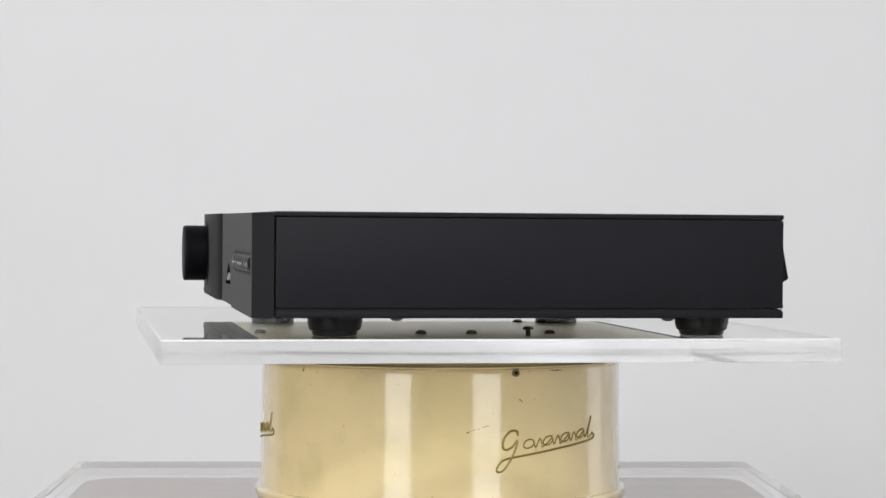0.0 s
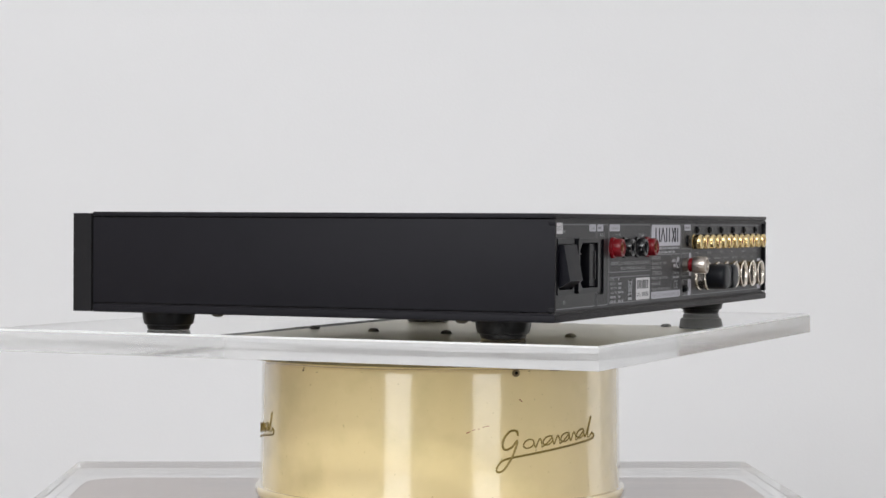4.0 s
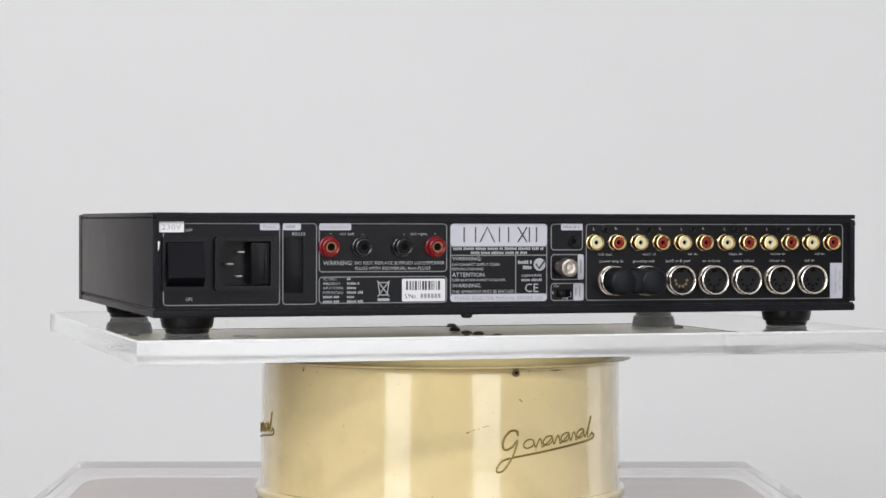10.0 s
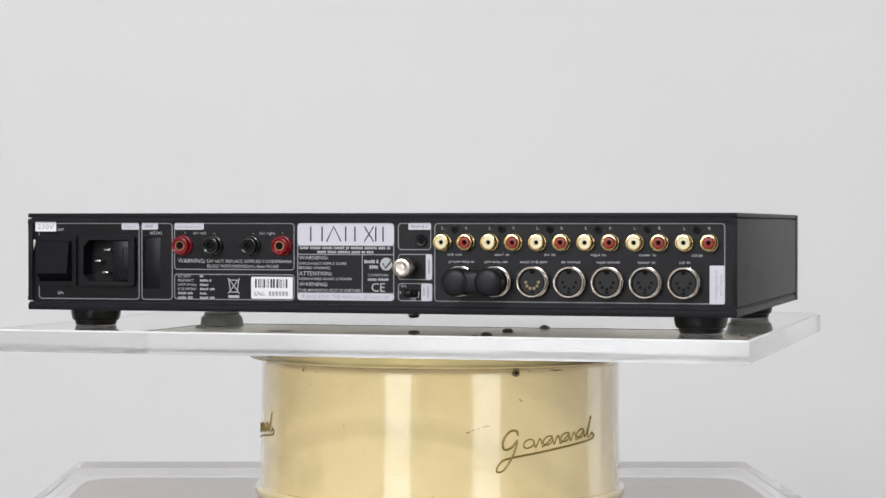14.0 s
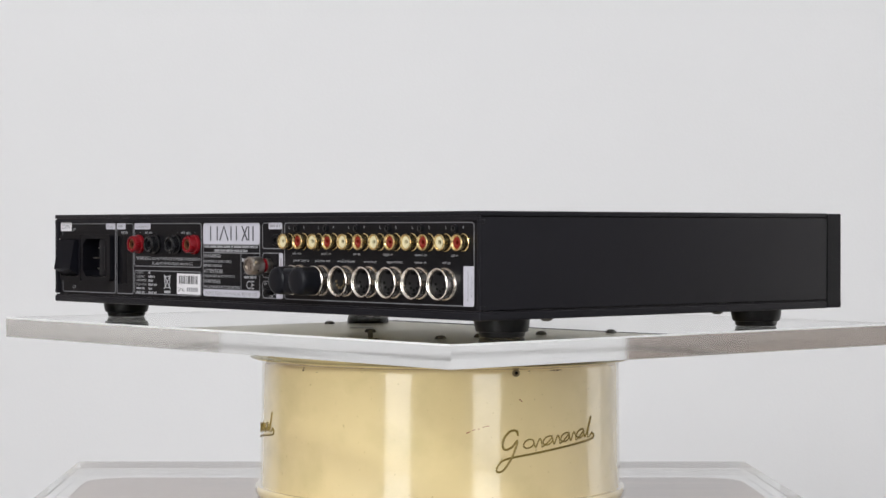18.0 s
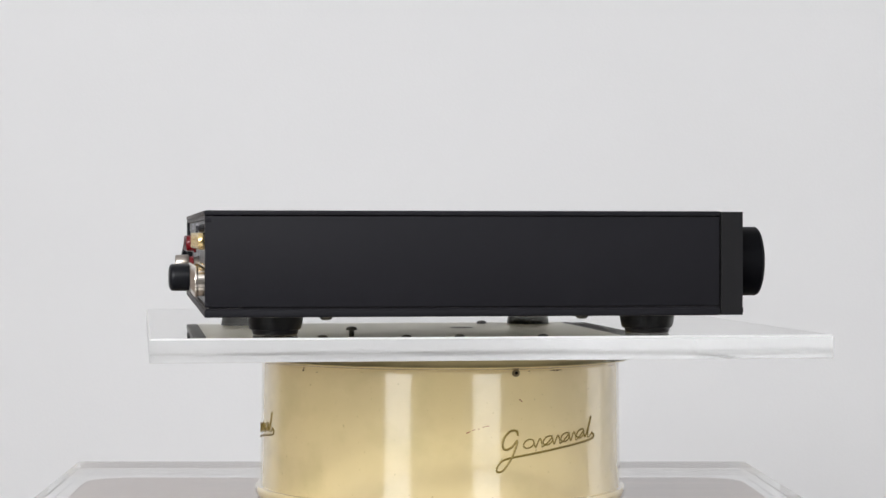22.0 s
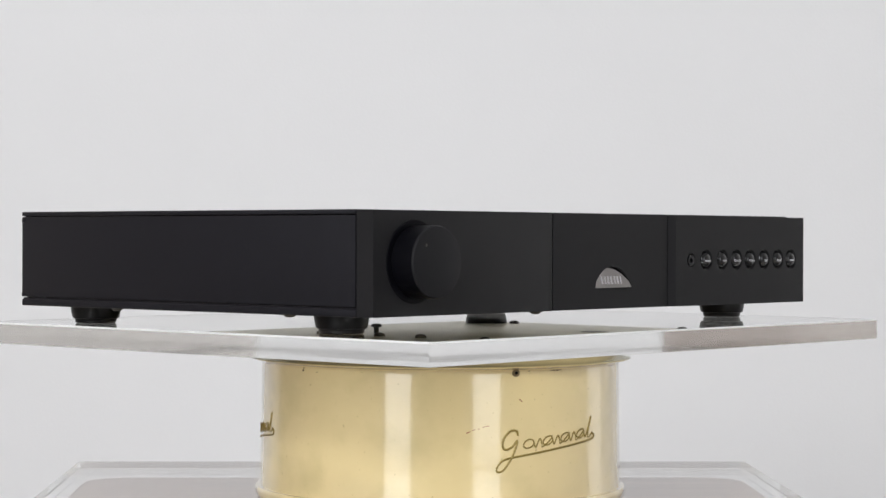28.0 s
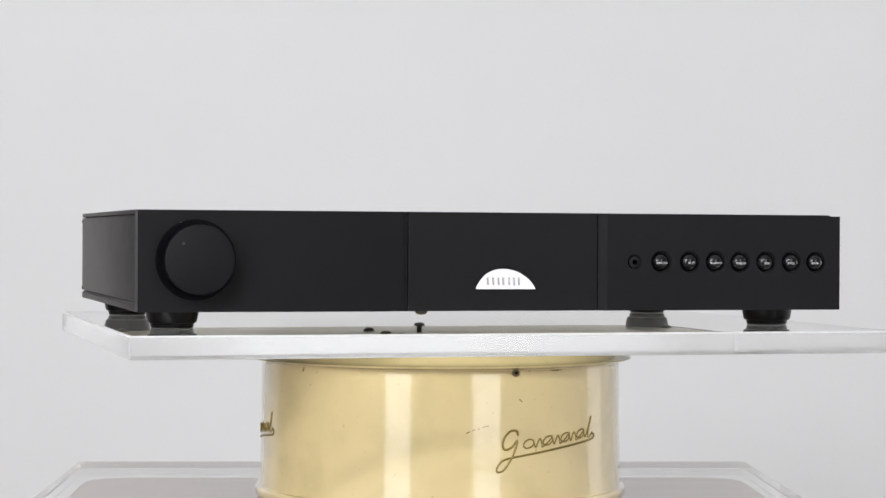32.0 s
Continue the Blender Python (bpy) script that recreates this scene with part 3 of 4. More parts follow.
    part("long_screw", lathe(bmesh.new(), [(0.0, 0.0040), (0.0030, 0.0045), (0.0037, 0.0058), (0.0037, 0.0064), (0.0017, 0.0066), (0.0017, 0.0111)], Matrix.Translation((0.001, 0.0583, 0)), 16), SCREW, amp, "long dome-headed screw")


def amp_front(amp):
    z0, z1, yb = 0.0112, 0.0689, -0.1291
    flat = Matrix.Translation((0, 0, z0))
    bm = prism(bmesh.new(), [(-0.2161, FRONT_Y), (-0.0632, FRONT_Y), (-0.0585, FRONT_Y + 0.0027), (-0.0585, yb), (-0.2161, yb)], flat, z1 + 0.0003 - z0)
    bmesh.ops.bevel(bm, geom=[e for e in bm.edges if e.calc_face_angle(0) > 1.2], offset=0.0004, segments=2, affect="EDGES")
    part("front_panel", bm, FRONT, amp, "black front section with the volume knob")
    rr, cz, bx = 0.0195, 0.0238 - 0.0062, 0.0015
    a0 = math.asin(0.0062 / rr)
    seg = [(bx + rr * math.cos(t), cz + rr * math.sin(t)) for t in [a0 + (math.pi - 2 * a0) * i / 40 for i in range(41)]]
    part("front_panel", plate_with_opening(bmesh.new(), -0.0576, 0.0588, z0, z1, FRONT_Y + 0.0027, yb, seg, (bx, 0.0290)), FRONT, amp, "black set-back front centre section with the badge")
    bm = plate_with_holes(bmesh.new(), 0.0644, 0.2163, z0, z1 - 0.0003, FRONT_Y, yb, [(0.0818, 0.0402, 0.0047)] + [(x, 0.0404, 0.0068) for x in BUTTON_X], 0.0047, 0.0027)
    part("front_panel", bm, FRONT, amp, "black front section with seven buttons")
    part("front_backing", box(bmesh.new(), -0.2140, 0.2140, yb - 0.0005, yb + 0.0006, 0.0125, 0.0672), DARK, amp)
    part("corner_nick", prism(bmesh.new(), [(-0.2162, 0.0128), (-0.2156, 0.0128), (-0.2152, 0.0155), (-0.2158, 0.0152)], lift(FACE, 0.0001), 0.0003), COVER, amp, "worn pale nick on the corner")
    # knob
    k = part("volume_knob", lathe(bmesh.new(), [(0.0, 0.0172), (0.0186, 0.0172), (0.0195, 0.0168), (0.0199, 0.0160), (0.0199, 0.0155), (0.0190, 0.0152)], aim_front(-0.1832, 0.0410), 72), KNOB, amp, "large plain black volume knob")
    part("knob_skirt", lathe(bmesh.new(), [(0.0190, 0.0156), (0.01985, 0.0155), (0.01985, 0.0016), (0.0192, 0.0012), (0.0192, -0.001)], aim_front(-0.1832, 0.0410), 72), SKIRT, k, "smooth deep black knob skirt")
    part("knob_collar", lathe(bmesh.new(), [(0.0195, 0.0006), (0.0226, 0.0006), (0.0230, 0.0003), (0.0230, -0.0005)], aim_front(-0.1832, 0.0410), 72), SKIRT, k, "deep black collar ring behind the knob")
    part("knob_marker", lathe(bmesh.new(), [(0.0, 0.0170), (0.0004, 0.0172), (0.0007, 0.0174), (0.0008, 0.0170)], aim_front(-0.1832 - 0.0095, 0.0410 + 0.0092), 12), SCREW, k, "small pale marker dot")
    # badge, a low dome plate in its recess, tilted to fit the camera's glint
    TILT = lift(FACE, -0.0034) @ Matrix.Translation((0, 0.0275, 0)) @ Matrix.Rotation(radians(-13.5), 4, "X") @ Matrix.Translation((0, -0.0275, 0))
    b = part("badge", prism(bmesh.new(), seg, TILT, 0.0006), BADGE, amp, "bright mirror-like dome-shaped badge set into the front")
    bm = bmesh.new()
    for x in (-0.0098, -0.0064, -0.0032, -0.0002, 0.0034, 0.0064, 0.0094):
        prism(bm, [(x, 0.0262), (x + 0.0011, 0.0262), (x + 0.0011, 0.0308), (x, 0.0308)], lift(TILT, 0.0006), 0.0003)
    part("badge_relief", bm, RELIEF, b, "plain raised metal bars", smooth=False)
    # socket and buttons
    s = part("jack_socket", lathe(bmesh.new(), [(0.0, -0.008), (0.0016, -0.008), (0.0016, 0.0000), (0.0034, -0.0001), (0.0036, -0.0012), (0.0039, -0.006)], aim_front(0.0818, 0.0402), 24), PLASTIC, amp, "small black jack socket")
    words = ("mute", "cd", "tuner", "tape", "av", "aux 1", "aux 2")
    for x, w in zip(BUTTON_X, words):
        prof = [(0.0, 0.0020), (0.0010, 0.00195), (0.0020, 0.0017), (0.0030, 0.0013), (0.0040, 0.0006), (0.0048, -0.0004), (0.0054, -0.0016), (0.0058, -0.0032), (0.0058, -0.010)]
        btn = part("button", lathe(bmesh.new(), prof, aim_front(x, 0.0404), 32), GLOSS, amp, "glossy black domed push button")
        wid = 0.00088 * len(w.replace(" ", "")) + 0.0006
        word = lettering(w, x - wid * 0.8, x + wid * 0.8, 0.0401, 0.0018, btn, PAPER, FACE, 0.00205)
        for v in word.data.vertices:    # laid over the dome
            v.co.y = FRONT_Y - 0.0021 + 78 * ((v.co.x - x) ** 2 + (v.co.z - 0.0404) ** 2)


BUTTON_X = (0.0988, 0.1174, 0.1340, 0.1502, 0.1671, 0.1840, 0.2003)


def frame_line(parent, x0, x1, z0, z1, w=0.00055, r=0.0022):
    """A rounded printed outline, in panel coordinates as read (x runs to -x)."""
    bm = ring_strip(bmesh.new(), rounded(x0, x1, z0, z1, r), rounded(x0 + w, x1 - w, z0 + w, z1 - w, r - w), lift(BACK, 0.00008), 0.00004)
    part("printed_frame", bm, PRINT_DIM, parent, "thin pale printed outline", smooth=False)


def label_box(parent, x0, x1, z0, z1, mat=SILVER_LABEL, r=0.0008, d=0.0001, name="printed_label", label=""):
    return part(name, prism(bmesh.new(), rounded(x0, x1, z0, z1, r, 3), lift(BACK, d), 0.00005), mat, parent, label, smooth=False)


def power_side(amp):
    # as read from behind: x runs from -0.2140 at the mains end
    frame_line(amp, -0.2100, -0.1436, 0.0176, 0.0637)
    frame_line(amp, -0.1423, -0.1222, 0.0176, 0.0637)
    v = label_box(amp, -0.2122, -0.1983, 0.0585, 0.0645, PAPER, 0.0003, 0.00016, "voltage_sticker", "white voltage sticker")
    lettering("230V", -0.2106, -0.1998, 0.0615, 0.0030, v, INK_PALE, d=0.00026)
    lettering("OFF", -0.1976, -0.1934, 0.0597, 0.0016, amp, PRINT)
    lettering("ON", -0.1973, -0.1937, 0.0213, 0.0020, amp, PRINT)
    l = label_box(amp, -0.1552, -0.1440, 0.0597, 0.0637)
    lettering("Power", -0.1532, -0.1456, 0.0617, 0.0020, l, INK_PALE, d=0.0002)
    l = label_box(amp, -0.1420, -0.1316, 0.0597, 0.0637)
    bars(l, word_bars(-0.1402, -0.1336, 0.0617, 0.0015, 6), INK_PALE, d=0.0002)
    lettering("RS232", -0.1366, -0.1290, 0.0577, 0.0018, amp, PRINT)
    # rocker switch: surround, dark well and tilted rocker, its lower half out
    sw = part("mains_switch", ring_strip(bmesh.new(), rounded(-0.2105, -0.1843, 0.0255, 0.0560, 0.001), rounded(-0.2086, -0.1872, 0.0282, 0.0530, 0.0005), lift(BACK, 0.0), 0.0020), PLASTIC, amp, "black mains rocker switch", smooth=False)
    part("switch_well", prism(bmesh.new(), [(-0.2087, 0.0281), (-0.1871, 0.0281), (-0.1871, 0.0531), (-0.2087, 0.0531)], lift(BACK, 0.0001), 0.0003), DARK, sw)
    side = Matrix(((0, 0, 1, 0.1878), (1, 0, 0, BACK_Y), (0, 1, 0, 0), (0, 0, 0, 1)))
    rock = [(0.0004, 0.0528), (0.0046, 0.0527), (0.0080, 0.0342), (0.0082, 0.0334), (0.0076, 0.0328), (0.0004, 0.0286)]
    part("rocker", prism(bmesh.new(), rock, side, 0.0202), ROCKER, sw, "tilted black rocker", smooth=False)
    # mains inlet
    inner = [(-0.1752, 0.0535), (-0.1500, 0.0535), (-0.1497, 0.0530), (-0.1497, 0.0290), (-0.1500, 0.0285), (-0.1752, 0.0285), (-0.1788, 0.0325), (-0.1788, 0.0495)]
    outer = [(-0.1800, 0.0560), (-0.1470, 0.0560), (-0.1456, 0.0546), (-0.1456, 0.0272), (-0.1470, 0.0258), (-0.1800, 0.0258), (-0.1814, 0.0272), (-0.1814, 0.0546)]
    inlet = part("mains_inlet", ring_strip(bmesh.new(), outer, inner, lift(BACK, 0.0), 0.0034), PLASTIC, amp, "black mains inlet with fuse drawer", smooth=False)
    part("inlet_well", ring_strip(bmesh.new(), [(x * 1.001, z) for x, z in inner], inner, lift(BACK, -0.0130), 0.0135), PLASTIC, inlet)
    part("inlet_floor", prism(bmesh.new(), inner, lift(BACK, -0.0085), 0.0004), PLASTIC, inlet)
    part("fuse_drawer", box(bmesh.new(), 0.1500, 0.1604, BACK_Y - 0.0120, BACK_Y + 0.0022, 0.0291, 0.0529, 0.0005), PLASTIC, inlet, "dark grey fuse drawer")
    part("drawer_grip", box(bmesh.new(), 0.1512, 0.1534, BACK_Y + 0.0020, BACK_Y + 0.0028, 0.0330, 0.0490, 0.0003), PLASTIC, inlet)
    for x, z in ((0.1655, 0.0474), (0.1718, 0.0407), (0.1668, 0.0338)):
        part("inlet_pin", box(bmesh.new(), x - 0.0020, x + 0.0020, BACK_Y - 0.0125, BACK_Y - 0.0015, z - 0.0005, z + 0.0005, 0.0002), STEEL, inlet, "bright metal pin")
    part("blanking_cover", box(bmesh.new(), 0.1302, 0.1412, BACK_Y - 0.0030, BACK_Y - 0.0008, 0.0242, 0.0552, 0.0002), COVER, amp, "dark grey blanking cover")


def binding_post(amp, x, z, red):
    mat = RED_POST if red else POST_BLACK
    p = part("binding_post", lathe(bmesh.new(), [(0.0060, -0.001), (0.0062, 0.0006), (0.0060, 0.0018), (0.0053, 0.0021), (0.0053, 0.0056), (0.0050, 0.0064), (0.0043, 0.0067), (0.0036, 0.0064), (0.0034, 0.0056), (0.0030, 0.0054)], aim_y(x, z), 32), mat, amp, "red speaker post" if red else "black speaker post")
    part("post_sleeve", lathe(bmesh.new(), [(0.0033, 0.0055), (0.0030, 0.0060), (0.0023, 0.0060), (0.0021, 0.0055), (0.0021, 0.001)], aim_y(x, z), 24), POST_DARK if red else COVER, p)
    part("post_bore", lathe(bmesh.new(), [(0.0, 0.0042), (0.0023, 0.0042), (0.0023, 0.001)], aim_y(x, z), 20), DARK, p)


def speaker_side(amp):
    frame_line(amp, -0.1212, -0.0450, 0.0358, 0.0637)
    frame_line(amp, -0.1212, -0.0450, 0.0180, 0.0334)
    l = label_box(amp, -0.1208, -0.1022, 0.0597, 0.0637)
    lettering("Loudspeakers", -0.1196, -0.1040, 0.0617, 0.0018, l, INK_PALE, d=0.0002)
    for x, red in ((0.1153, True), (0.0960, False), (0.0722, False), (0.0524, True)):
        binding_post(amp, x, 0.0502, red)
    for s, x0, x1 in (("+", -0.1148, -0.1136), ("ch1 left", -0.1090, -0.1006), ("-", -0.0960, -0.0948), ("-", -0.0716, -0.0704), ("ch2 right", -0.0672, -0.0572), ("+", -0.0530, -0.0518)):
        lettering(s, x0, x1, 0.0577, 0.0016 if len(s) > 1 else 0.0012, amp, PRINT)
    lettering("WARNING:", -0.1186, -0.1014, 0.0412, 0.0025, amp, PRINT)
    lettering("DO NOT REPLACE SUPPLIED LOUDSPEAKER", -0.1000, -0.0466, 0.0411, 0.0019, amp, PRINT)
    lettering("PLUGS WITH INDIVIDUAL 4mm PLUGS", -0.1000, -0.0550, 0.0381, 0.0019, amp, PRINT)
    for i, (w, a, b) in enumerate((("AC ONLY", 0.0080, 0.0020), ("FREQUENCY", 0.0100, 0.0074), ("INPUT POWER", 0.0118, 0.0052), ("FUSE RATING", 0.0116, 0.0098), ("", 0.0098, 0.0044), ("", 0.0100, 0.0094))):
        z = 0.0320 - i * 0.00256
        if w:
            lettering(w, -0.1186, -0.1186 + a, z, 0.0015, amp, PRINT)
        bars(amp, ([] if w else word_bars(-0.1186, -0.1186 + a, z, 0.0014, i)) + word_bars(-0.1046, -0.1046 + b, z, 0.0014, 10 + i), PRINT)
    # crossed bin sign
    bm = bmesh.new()
    at = lift(BACK, 0.0001)
    for (ax, az), (bx, bz) in (((-0.0866, 0.0308), (-0.0796, 0.0218)), ((-0.0796, 0.0308), (-0.0866, 0.0218)), ((-0.0862, 0.0296), (-0.0852, 0.0226)), ((-0.0800, 0.0296), (-0.0810, 0.0226)), ((-0.0866, 0.0298), (-0.0796, 0.0298)), ((-0.0852, 0.0227), (-0.0810, 0.0227))):
        tube(bm, [at @ Vector((ax, az, 0)), at @ Vector((bx, bz, 0))], 0.00032, 5)
    prism(bm, [(-0.0866, 0.0192), (-0.0796, 0.0192), (-0.0796, 0.0208), (-0.0866, 0.0208)], at, 0.00005)
    part("bin_sign", bm, PRINT, amp, "white crossed-out bin sign", smooth=False)
    # bar code sticker
    s = label_box(amp, -0.0721, -0.0461, 0.0189, 0.0319, PAPER, 0.0008, 0.00015, "barcode_sticker", "white bar code sticker")
    rnd = random.Random(9)
    spec, x = [], -0.0697
    while x < -0.0492:
        w = rnd.choice((0.0004, 0.0004, 0.0008, 0.0012))
        spec.append((x, x + w, 0.0254, 0.0306))
        x += w + rnd.choice((0.0004, 0.0006, 0.0009))
    bars(s, spec, INK, d=0.00024, name="code_bars")
    bars(s, [(-0.0610 + 0.0021 * i, -0.0595 + 0.0021 * i, 0.0207, 0.0233) for i in range(6)], INK_PALE, d=0.00024)
    lettering("S/No.", -0.0704, -0.0630, 0.0220, 0.0026, s, INK, d=0.00024)


def rating_plate(amp):
    p = label_box(amp, -0.0432, 0.0164, 0.0183, 0.0637, PRINT_DIM, 0.0022, 0.0001, "rating_plate", "silver and black rating plate")
    label_box(p, -0.0430, 0.0162, 0.0506, 0.0635, SILVER_LABEL, 0.0020, 0.00017, "name_field", "silver field with a thin dark name")
    label_box(p, -0.0426, 0.0158, 0.0456, 0.0502, PANEL, 0.0003, 0.00017, "black_field")
    label_box(p, -0.0426, -0.0034, 0.0230, 0.0450, PANEL, 0.0003, 0.00017, "black_field")
    label_box(p, -0.0028, 0.0158, 0.0230, 0.0450, PANEL, 0.0003, 0.00017, "black_field")
    label_box(p, -0.0430, 0.0162, 0.0185, 0.0226, SILVER_LABEL, 0.0016, 0.00017, "foot_field")
    # the name, kept as plain thin strokes
    at = lift(BACK, 0.0003)
    bm = bmesh.new()
    zb, zt = 0.0529, 0.0616
    for pts in ([(-0.0348, zb), (-0.0348, zt)], [(-0.0278, zb), (-0.0278, zt)], [(-0.0250, zb), (-0.0206, zt), (-0.0162, zb)], [(-0.0132, zb), (-0.0132, zt)], [(-0.0076, zb), (-0.0076, zt)],
                [(-0.0018, zb), (0.0038, zt)], [(-0.0018, zt), (0.0038, zb)], [(0.0052, zb), (0.0052, zt)], [(0.0096, zb), (0.0096, zt)]):
        tube(bm, [at @ Vector((x, z, 0)) for x, z in pts], 0.00042, 5)
    part("name_strokes", bm, INK, p, "thin dark strokes of the model name", smooth=False)
    bars(p, word_bars(-0.0414, 0.0146, 0.0491, 0.0015, 1) + word_bars(-0.0306, 0.0042, 0.0467, 0.0015, 2), PRINT, d=0.0003)
    for s, x1, z, c in (("WARNING:", -0.0242, 0.0434, 0.0023), ("DISCONNECT SUPPLY CORD", -0.0130, 0.0400, 0.0016), ("BEFORE OPENING", -0.0230, 0.0374, 0.0016), ("ATTENTION:", -0.0218, 0.0341, 0.0025), ("DEBRANCHER AVANT D'OUVRIR", -0.0094, 0.0310, 0.0016), ("WARNING:", -0.0242, 0.0278, 0.0023), ("THIS APPARATUS MUST BE EARTHED", -0.0040, 0.0243, 0.0018)):
        lettering(s, -0.0420, x1, z, c, p, PRINT, d=0.0003)
    lettering("PLEASE READ THE MANUAL BEFORE USE", -0.0402, 0.0136, 0.0205, 0.0021, p, INK_PALE, d=0.0003)
    bars(p, word_bars(-0.0018, 0.0068, 0.0412, 0.0020, 3, 0.0010) + word_bars(0.0014, 0.0068, 0.0381, 0.0020, 4, 0.0010), PRINT, d=0.0003)
    lettering("CONFORMS", 0.0004, 0.0128, 0.0334, 0.0015, p, PRINT, d=0.0003)
    bars(p, word_bars(0.0004, 0.0130, 0.0308, 0.0015, 5), PRINT, d=0.0003)
    # round tick mark and approval letters
    part("tick_disc", lathe(bmesh.new(), [(0.0, 0.00005), (0.0037, 0.00005), (0.0037, 0.0)], aim_y(-0.0116, 0.0398, BACK_Y + 0.00024), 28), PRINT, p, smooth=False)
    bm = bmesh.new()
    tube(bm, [lift(BACK, 0.00034) @ Vector((x, z, 0)) for x, z in ((0.0094, 0.0402), (0.0112, 0.0374), (0.0150, 0.0424))], 0.0006, 5)
    part("tick", bm, INK, p, smooth=False)
    lettering("CE", 0.0026, 0.0108, 0.0263, 0.0052, p, PRINT, d=0.0003)


def small_fields(amp):
    frame_line(amp, 0.0186, 0.0387, 0.0480, 0.0637)
    frame_line(amp, 0.0186, 0.0394, 0.0307, 0.0458)
    frame_line(amp, 0.0186, 0.0394, 0.0184, 0.0289)
    l = label_box(amp, 0.0250, 0.0385, 0.0598, 0.0637)
    bars(l, word_bars(0.0264, 0.0368, 0.0617, 0.0015, 7), INK_PALE, d=0.0002)
    l = label_box(amp, 0.0355, 0.0392, 0.0309, 0.0456)
    bars(l, [(0.0369, 0.0379, 0.0345, 0.0425)], INK_PALE, d=0.0002)
    l = label_box(amp, 0.0328, 0.0392, 0.0186, 0.0287)
    bars(l, [(0.0340, 0.0348, 0.0215, 0.0262), (0.0364, 0.0372, 0.0205, 0.0270)], INK_PALE, d=0.0002)
    lettering("On", 0.0206, 0.0236, 0.0273, 0.0018, amp, PRINT)
    lettering("Off", 0.0258, 0.0296, 0.0196, 0.0018, amp, PRINT)
    bars(amp, [(0.0198, 0.0203, 0.0226, 0.0240), (0.0309, 0.0314, 0.0206, 0.0240), (0.0298, 0.0309, 0.0206, 0.0211)], PRINT)
    j = part("jack_socket", lathe(bmesh.new(), [(0.0, -0.004), (0.0017, -0.004), (0.0017, 0.0012), (0.0030, 0.0014), (0.0036, 0.0008), (0.0038, -0.0005)], aim_y(-0.0328, 0.0533), 24), PLASTIC, amp, "small black remote jack")
    part("jack_hole_shade", lathe(bmesh.new(), [(0.0, 0.0009), (0.0017, 0.0009), (0.0017, 0.0)], aim_y(-0.0328, 0.0533), 16), DARK, j)
    # ground post
    g = part("ground_post", lathe(bmesh.new(), [(0.0042, -0.001), (0.0042, 0.0030), (0.0034, 0.0034), (0.0034, 0.0062), (0.0052, 0.0066), (0.0054, 0.0076), (0.0054, 0.0142), (0.0050, 0.0150), (0.0038, 0.0152), (0.0036, 0.0142), (0.0018, 0.0140), (0.0017, 0.0146), (0.0, 0.0147)], aim_y(-0.0251, 0.0381), 36), NICKEL, amp, "nickel ground post")
    part("post_collar", lathe(bmesh.new(), [(0.0040, 0.0036), (0.0044, 0.0040), (0.0044, 0.0060), (0.0040, 0.0064)], aim_y(-0.0251, 0.0381), 24), RED_POST, g)
    s = part("slide_switch", box(bmesh.new(), -0.0310, -0.0222, BACK_Y - 0.001, BACK_Y + 0.0006, 0.0208, 0.0250, 0.0003), DARK, amp, "small black slide switch")
    part("slider", box(bmesh.new(), -0.0272, -0.0230, BACK_Y + 0.0004, BACK_Y + 0.0026, 0.0216, 0.0242, 0.0003), PLASTIC, s)


def phono_socket(amp, x, z, red):
    m = aim_y(x, z)
    s = part("phono_socket", lathe(bmesh.new(), [(0.0049, -0.0005), (0.0049, 0.0006), (0.0046, 0.0008), (0.0046, 0.0013), (0.0047, 0.0015), (0.0047, 0.0052), (0.0044, 0.0057), (0.0038, 0.0058), (0.0035, 0.0054), (0.0035, 0.001)], m, 32), GOLD, amp, "gold-plated phono socket, red inside" if red else "gold-plated phono socket, white inside")
    if red:
        part("socket_lip", lathe(bmesh.new(), [(0.0038, 0.0057), (0.0033, 0.0053), (0.0029, 0.0044), (0.0028, 0.001)], m, 28), GOLD, s)
    r = 0.0029 if red else 0.0036
    part("insulator", lathe(bmesh.new(), [(r, 0.0044), (r - 0.0002, 0.0049), (0.0016, 0.0050), (0.0013, 0.0046), (0.0013, 0.001)], m, 28), RED_INSERT if red else WHITE_INSERT, s)
    part("socket_bore", lathe(bmesh.new(), [(0.0, 0.0030), (0.0014, 0.0030)], m, 16), DARK, s)


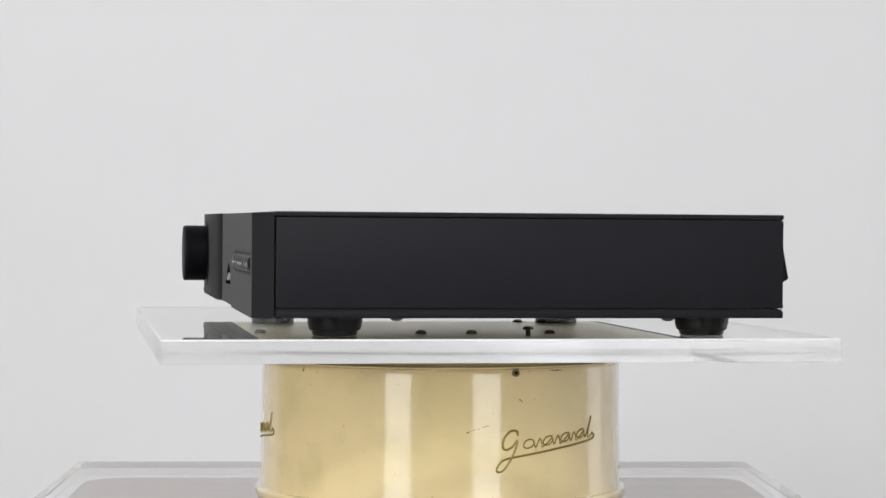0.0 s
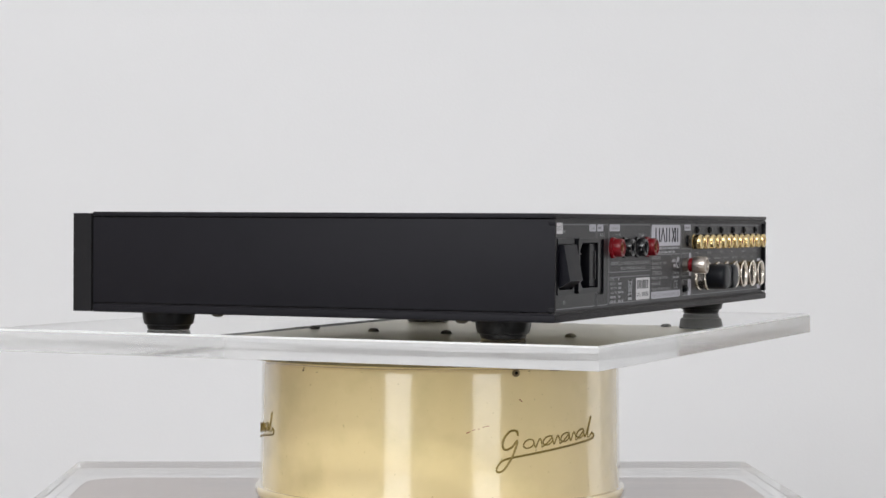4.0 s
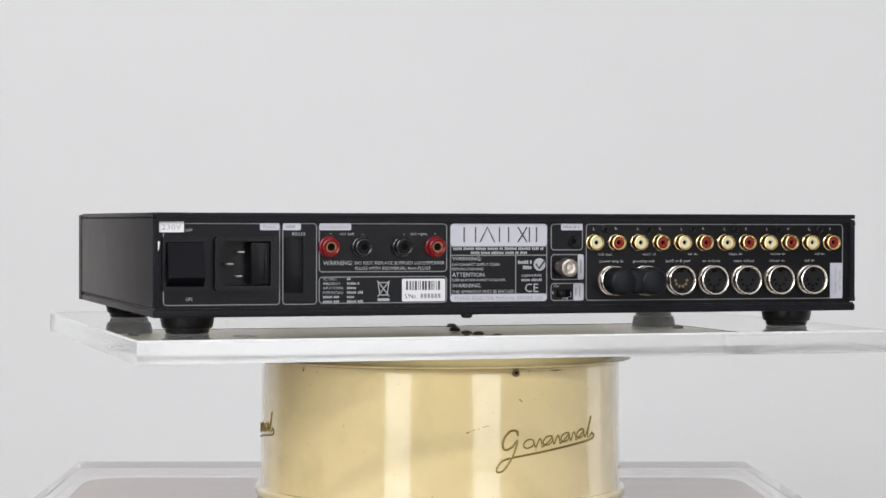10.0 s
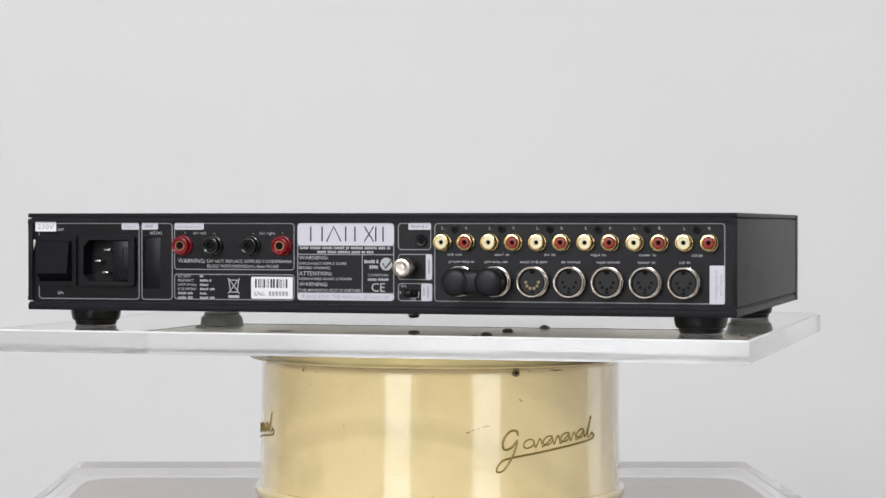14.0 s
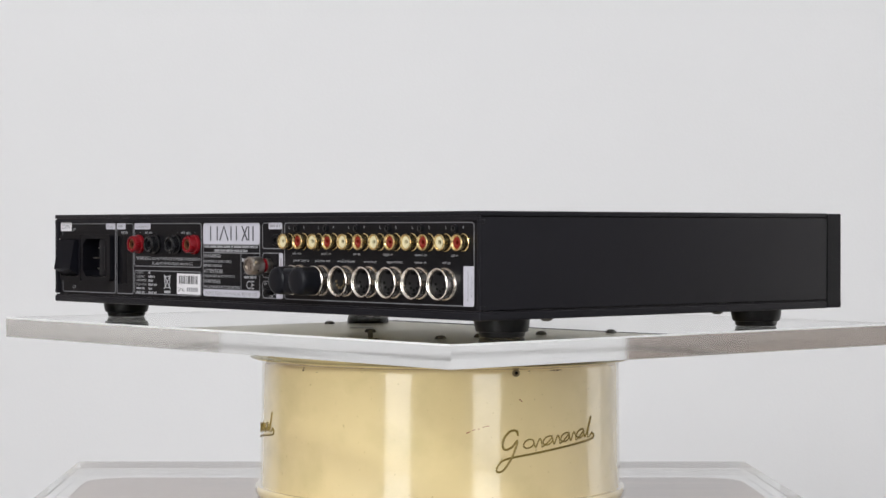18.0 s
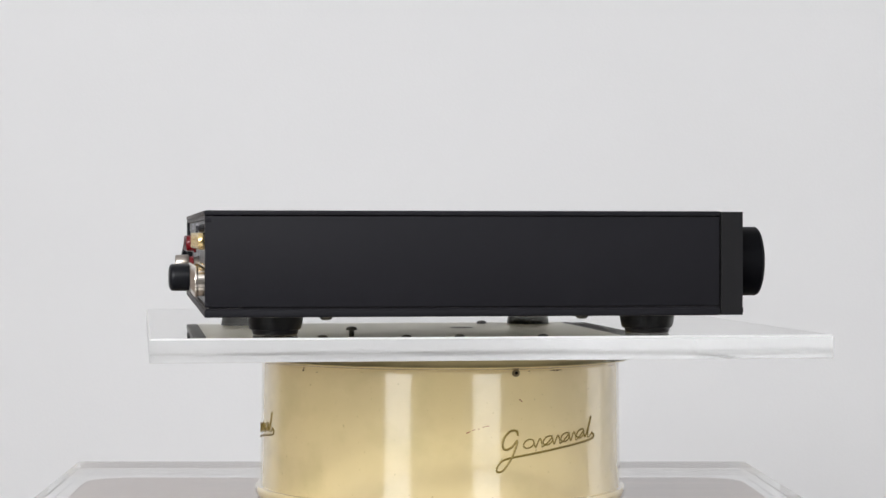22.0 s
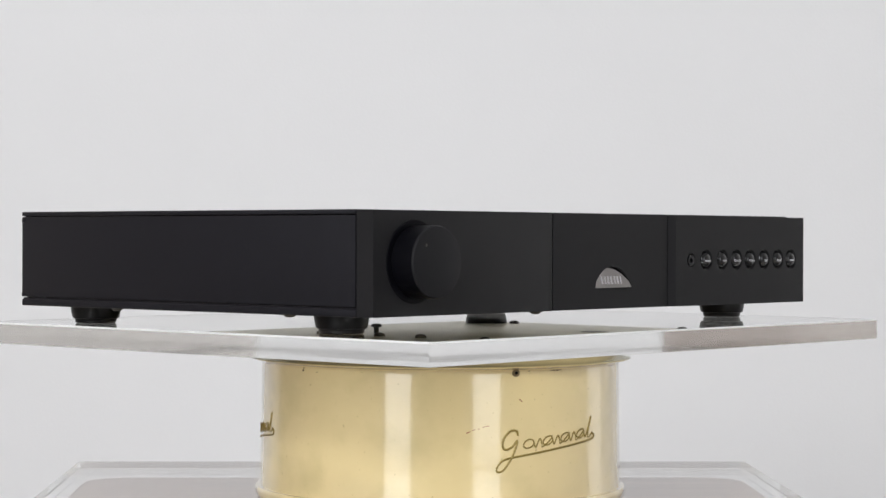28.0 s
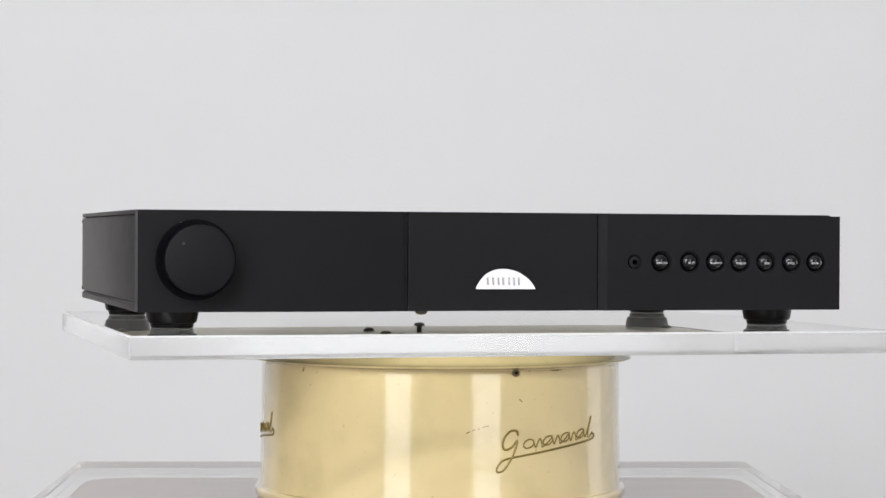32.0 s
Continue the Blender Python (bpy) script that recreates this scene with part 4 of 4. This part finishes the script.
def din_socket(amp, x, z, pins):
    m = aim_y(x, z)
    s = part("din_socket", lathe(bmesh.new(), [(0.0091, -0.0005), (0.0092, 0.0008), (0.0088, 0.0015), (0.0082, 0.0017), (0.0081, 0.0054), (0.0087, 0.0057), (0.0089, 0.0064), (0.0087, 0.0071), (0.0083, 0.0074), (0.0079, 0.0072), (0.0074, 0.0063), (0.0072, 0.0052), (0.0072, 0.002)], m, 40), CHROME, amp, "chromed round multi-pin socket")
    part("socket_face", lathe(bmesh.new(), [(0.0, 0.0046), (0.0068, 0.0046), (0.0074, 0.0038)], m, 32), DIN_FACE, s)
    # raised discs for the pins; the dark ones paint the shade of holes
    for i in range(pins):
        t = radians(180 + 180 * i / (pins - 1))
        px, pz = x + 0.0037 * math.cos(t), z + 0.0037 * math.sin(t)
        part("pin_dot", lathe(bmesh.new(), [(0.0, 0.0048), (0.0008, 0.0048), (0.0009, 0.0045)], aim_y(px, pz), 12), RIVET if pins == 6 else DARK, s)
    part("key_notch_shade", box(bmesh.new(), x - 0.0013, x + 0.0013, BACK_Y + 0.0044, BACK_Y + 0.0058, z + 0.0048, z + 0.0066, 0.0003), DARK, s)
    part("key_notch_shade", box(bmesh.new(), x - 0.0011, x + 0.0011, BACK_Y + 0.0044, BACK_Y + 0.0050, z - 0.0062, z - 0.0050, 0.0002), DARK, s)


def socket_side(amp):
    frame_line(amp, 0.0406, 0.2089, 0.0183, 0.0637)
    xs = [-0.0457 - 0.01404 * i for i in range(12)]
    for i, x in enumerate(xs):
        phono_socket(amp, x, 0.0526, i % 2 == 1)
        lettering("LR"[i % 2], -x - 0.0006, -x + 0.0006, 0.0608, 0.0016, amp, PRINT)
    for i in range(6):
        x = (xs[2 * i] + xs[2 * i + 1]) / 2
        p = part("panel_screw", lathe(bmesh.new(), [(0.0, 0.0006), (0.0007, 0.0008), (0.0014, 0.0014), (0.0022, 0.0010), (0.0024, 0.0)], aim_y(x, 0.0601), 16), PLASTIC, amp)
        part("screw_recess_shade", lathe(bmesh.new(), [(0.0, 0.0010), (0.0008, 0.0011)], aim_y(x, 0.0601), 6), DARK, p)
    for i, w in enumerate(("sub out", "aux1 in", "av in", "tape in", "tuner in", "cd in")):
        x = -(xs[2 * i] + xs[2 * i + 1]) / 2
        h = 0.00062 * len(w)
        lettering(w, x - h, x + h, 0.0458, 0.0017, amp, PRINT)
    dx = (-0.0568, -0.0775, -0.0996, -0.1211, -0.1427, -0.1645, -0.1863)
    for i, (x, w) in enumerate(zip(dx, ("power amp in", "pre-amp out", "aux2 in & pwr", "av in/out", "tape in/out", "tuner in", "cd in"))):
        din_socket(amp, x, 0.0301, 4 if i < 2 else 6 if i == 2 else 5)
        h = 0.00062 * len(w)
        lettering(w, -x - h, -x + h, 0.0417, 0.0017, amp, PRINT)
    # moulded link plug across the first two sockets
    lp = part("link_plug", box(bmesh.new(), -0.0750, -0.0593, BACK_Y + 0.0072, BACK_Y + 0.0186, 0.0226, 0.0377, 0.0040, 4), PLUG, amp, "black moulded link plug")
    for x in (-0.0575, -0.0768):
        part("plug_cap", lathe(bmesh.new(), [(0.0, 0.0199), (0.0040, 0.0198), (0.0062, 0.0195), (0.0074, 0.0189), (0.0080, 0.0178), (0.0081, 0.0160), (0.0081, 0.0076), (0.0075, 0.0070), (0.0, 0.0070)], aim_y(x, 0.0301), 40), PLUG, lp)
    l = label_box(amp, 0.2002, 0.2086, 0.0185, 0.0400, SILVER_LABEL, 0.0004, 0.0001, "side_label", "pale label reading upwards")
    lettering("Analogue Inputs", 0.2038 - 0.0000, 0.2038 + 0.0160, 0.0, 0.0019, l, INK_PALE, d=0.0002, m=BACK @ Matrix.Translation((0.2036, 0.0212, 0)) @ Matrix.Rotation(radians(90), 4, "Z") @ Matrix.Translation((-0.2038, 0, 0)))
    lettering("and Outputs", 0.2038 - 0.0000, 0.2038 + 0.0120, 0.0, 0.0019, l, INK_PALE, d=0.0002, m=BACK @ Matrix.Translation((0.2064, 0.0232, 0)) @ Matrix.Rotation(radians(90), 4, "Z") @ Matrix.Translation((-0.2038, 0, 0)))


def amplifier():
    amp = thing("amplifier", "slim black stereo amplifier standing on clear acrylic", "amplifier")
    amp_case(amp)
    amp_front(amp)
    power_side(amp)
    speaker_side(amp)
    rating_plate(amp)
    small_fields(amp)
    socket_side(amp)
    return amp


amp_unit = amplifier()


# ---- what moves: the acrylic top and the amplifier turn together ----
def motions():
    rows = [(2.0 * i, pose(0, 0, 0, 0, 0, a) @ pose(0, 0, 0, -0.17, 0.15, 0)) for i, a in enumerate(TURN)]
    walk(acrylic_sheet, rows)
    walk(amp_unit, rows)


motions()
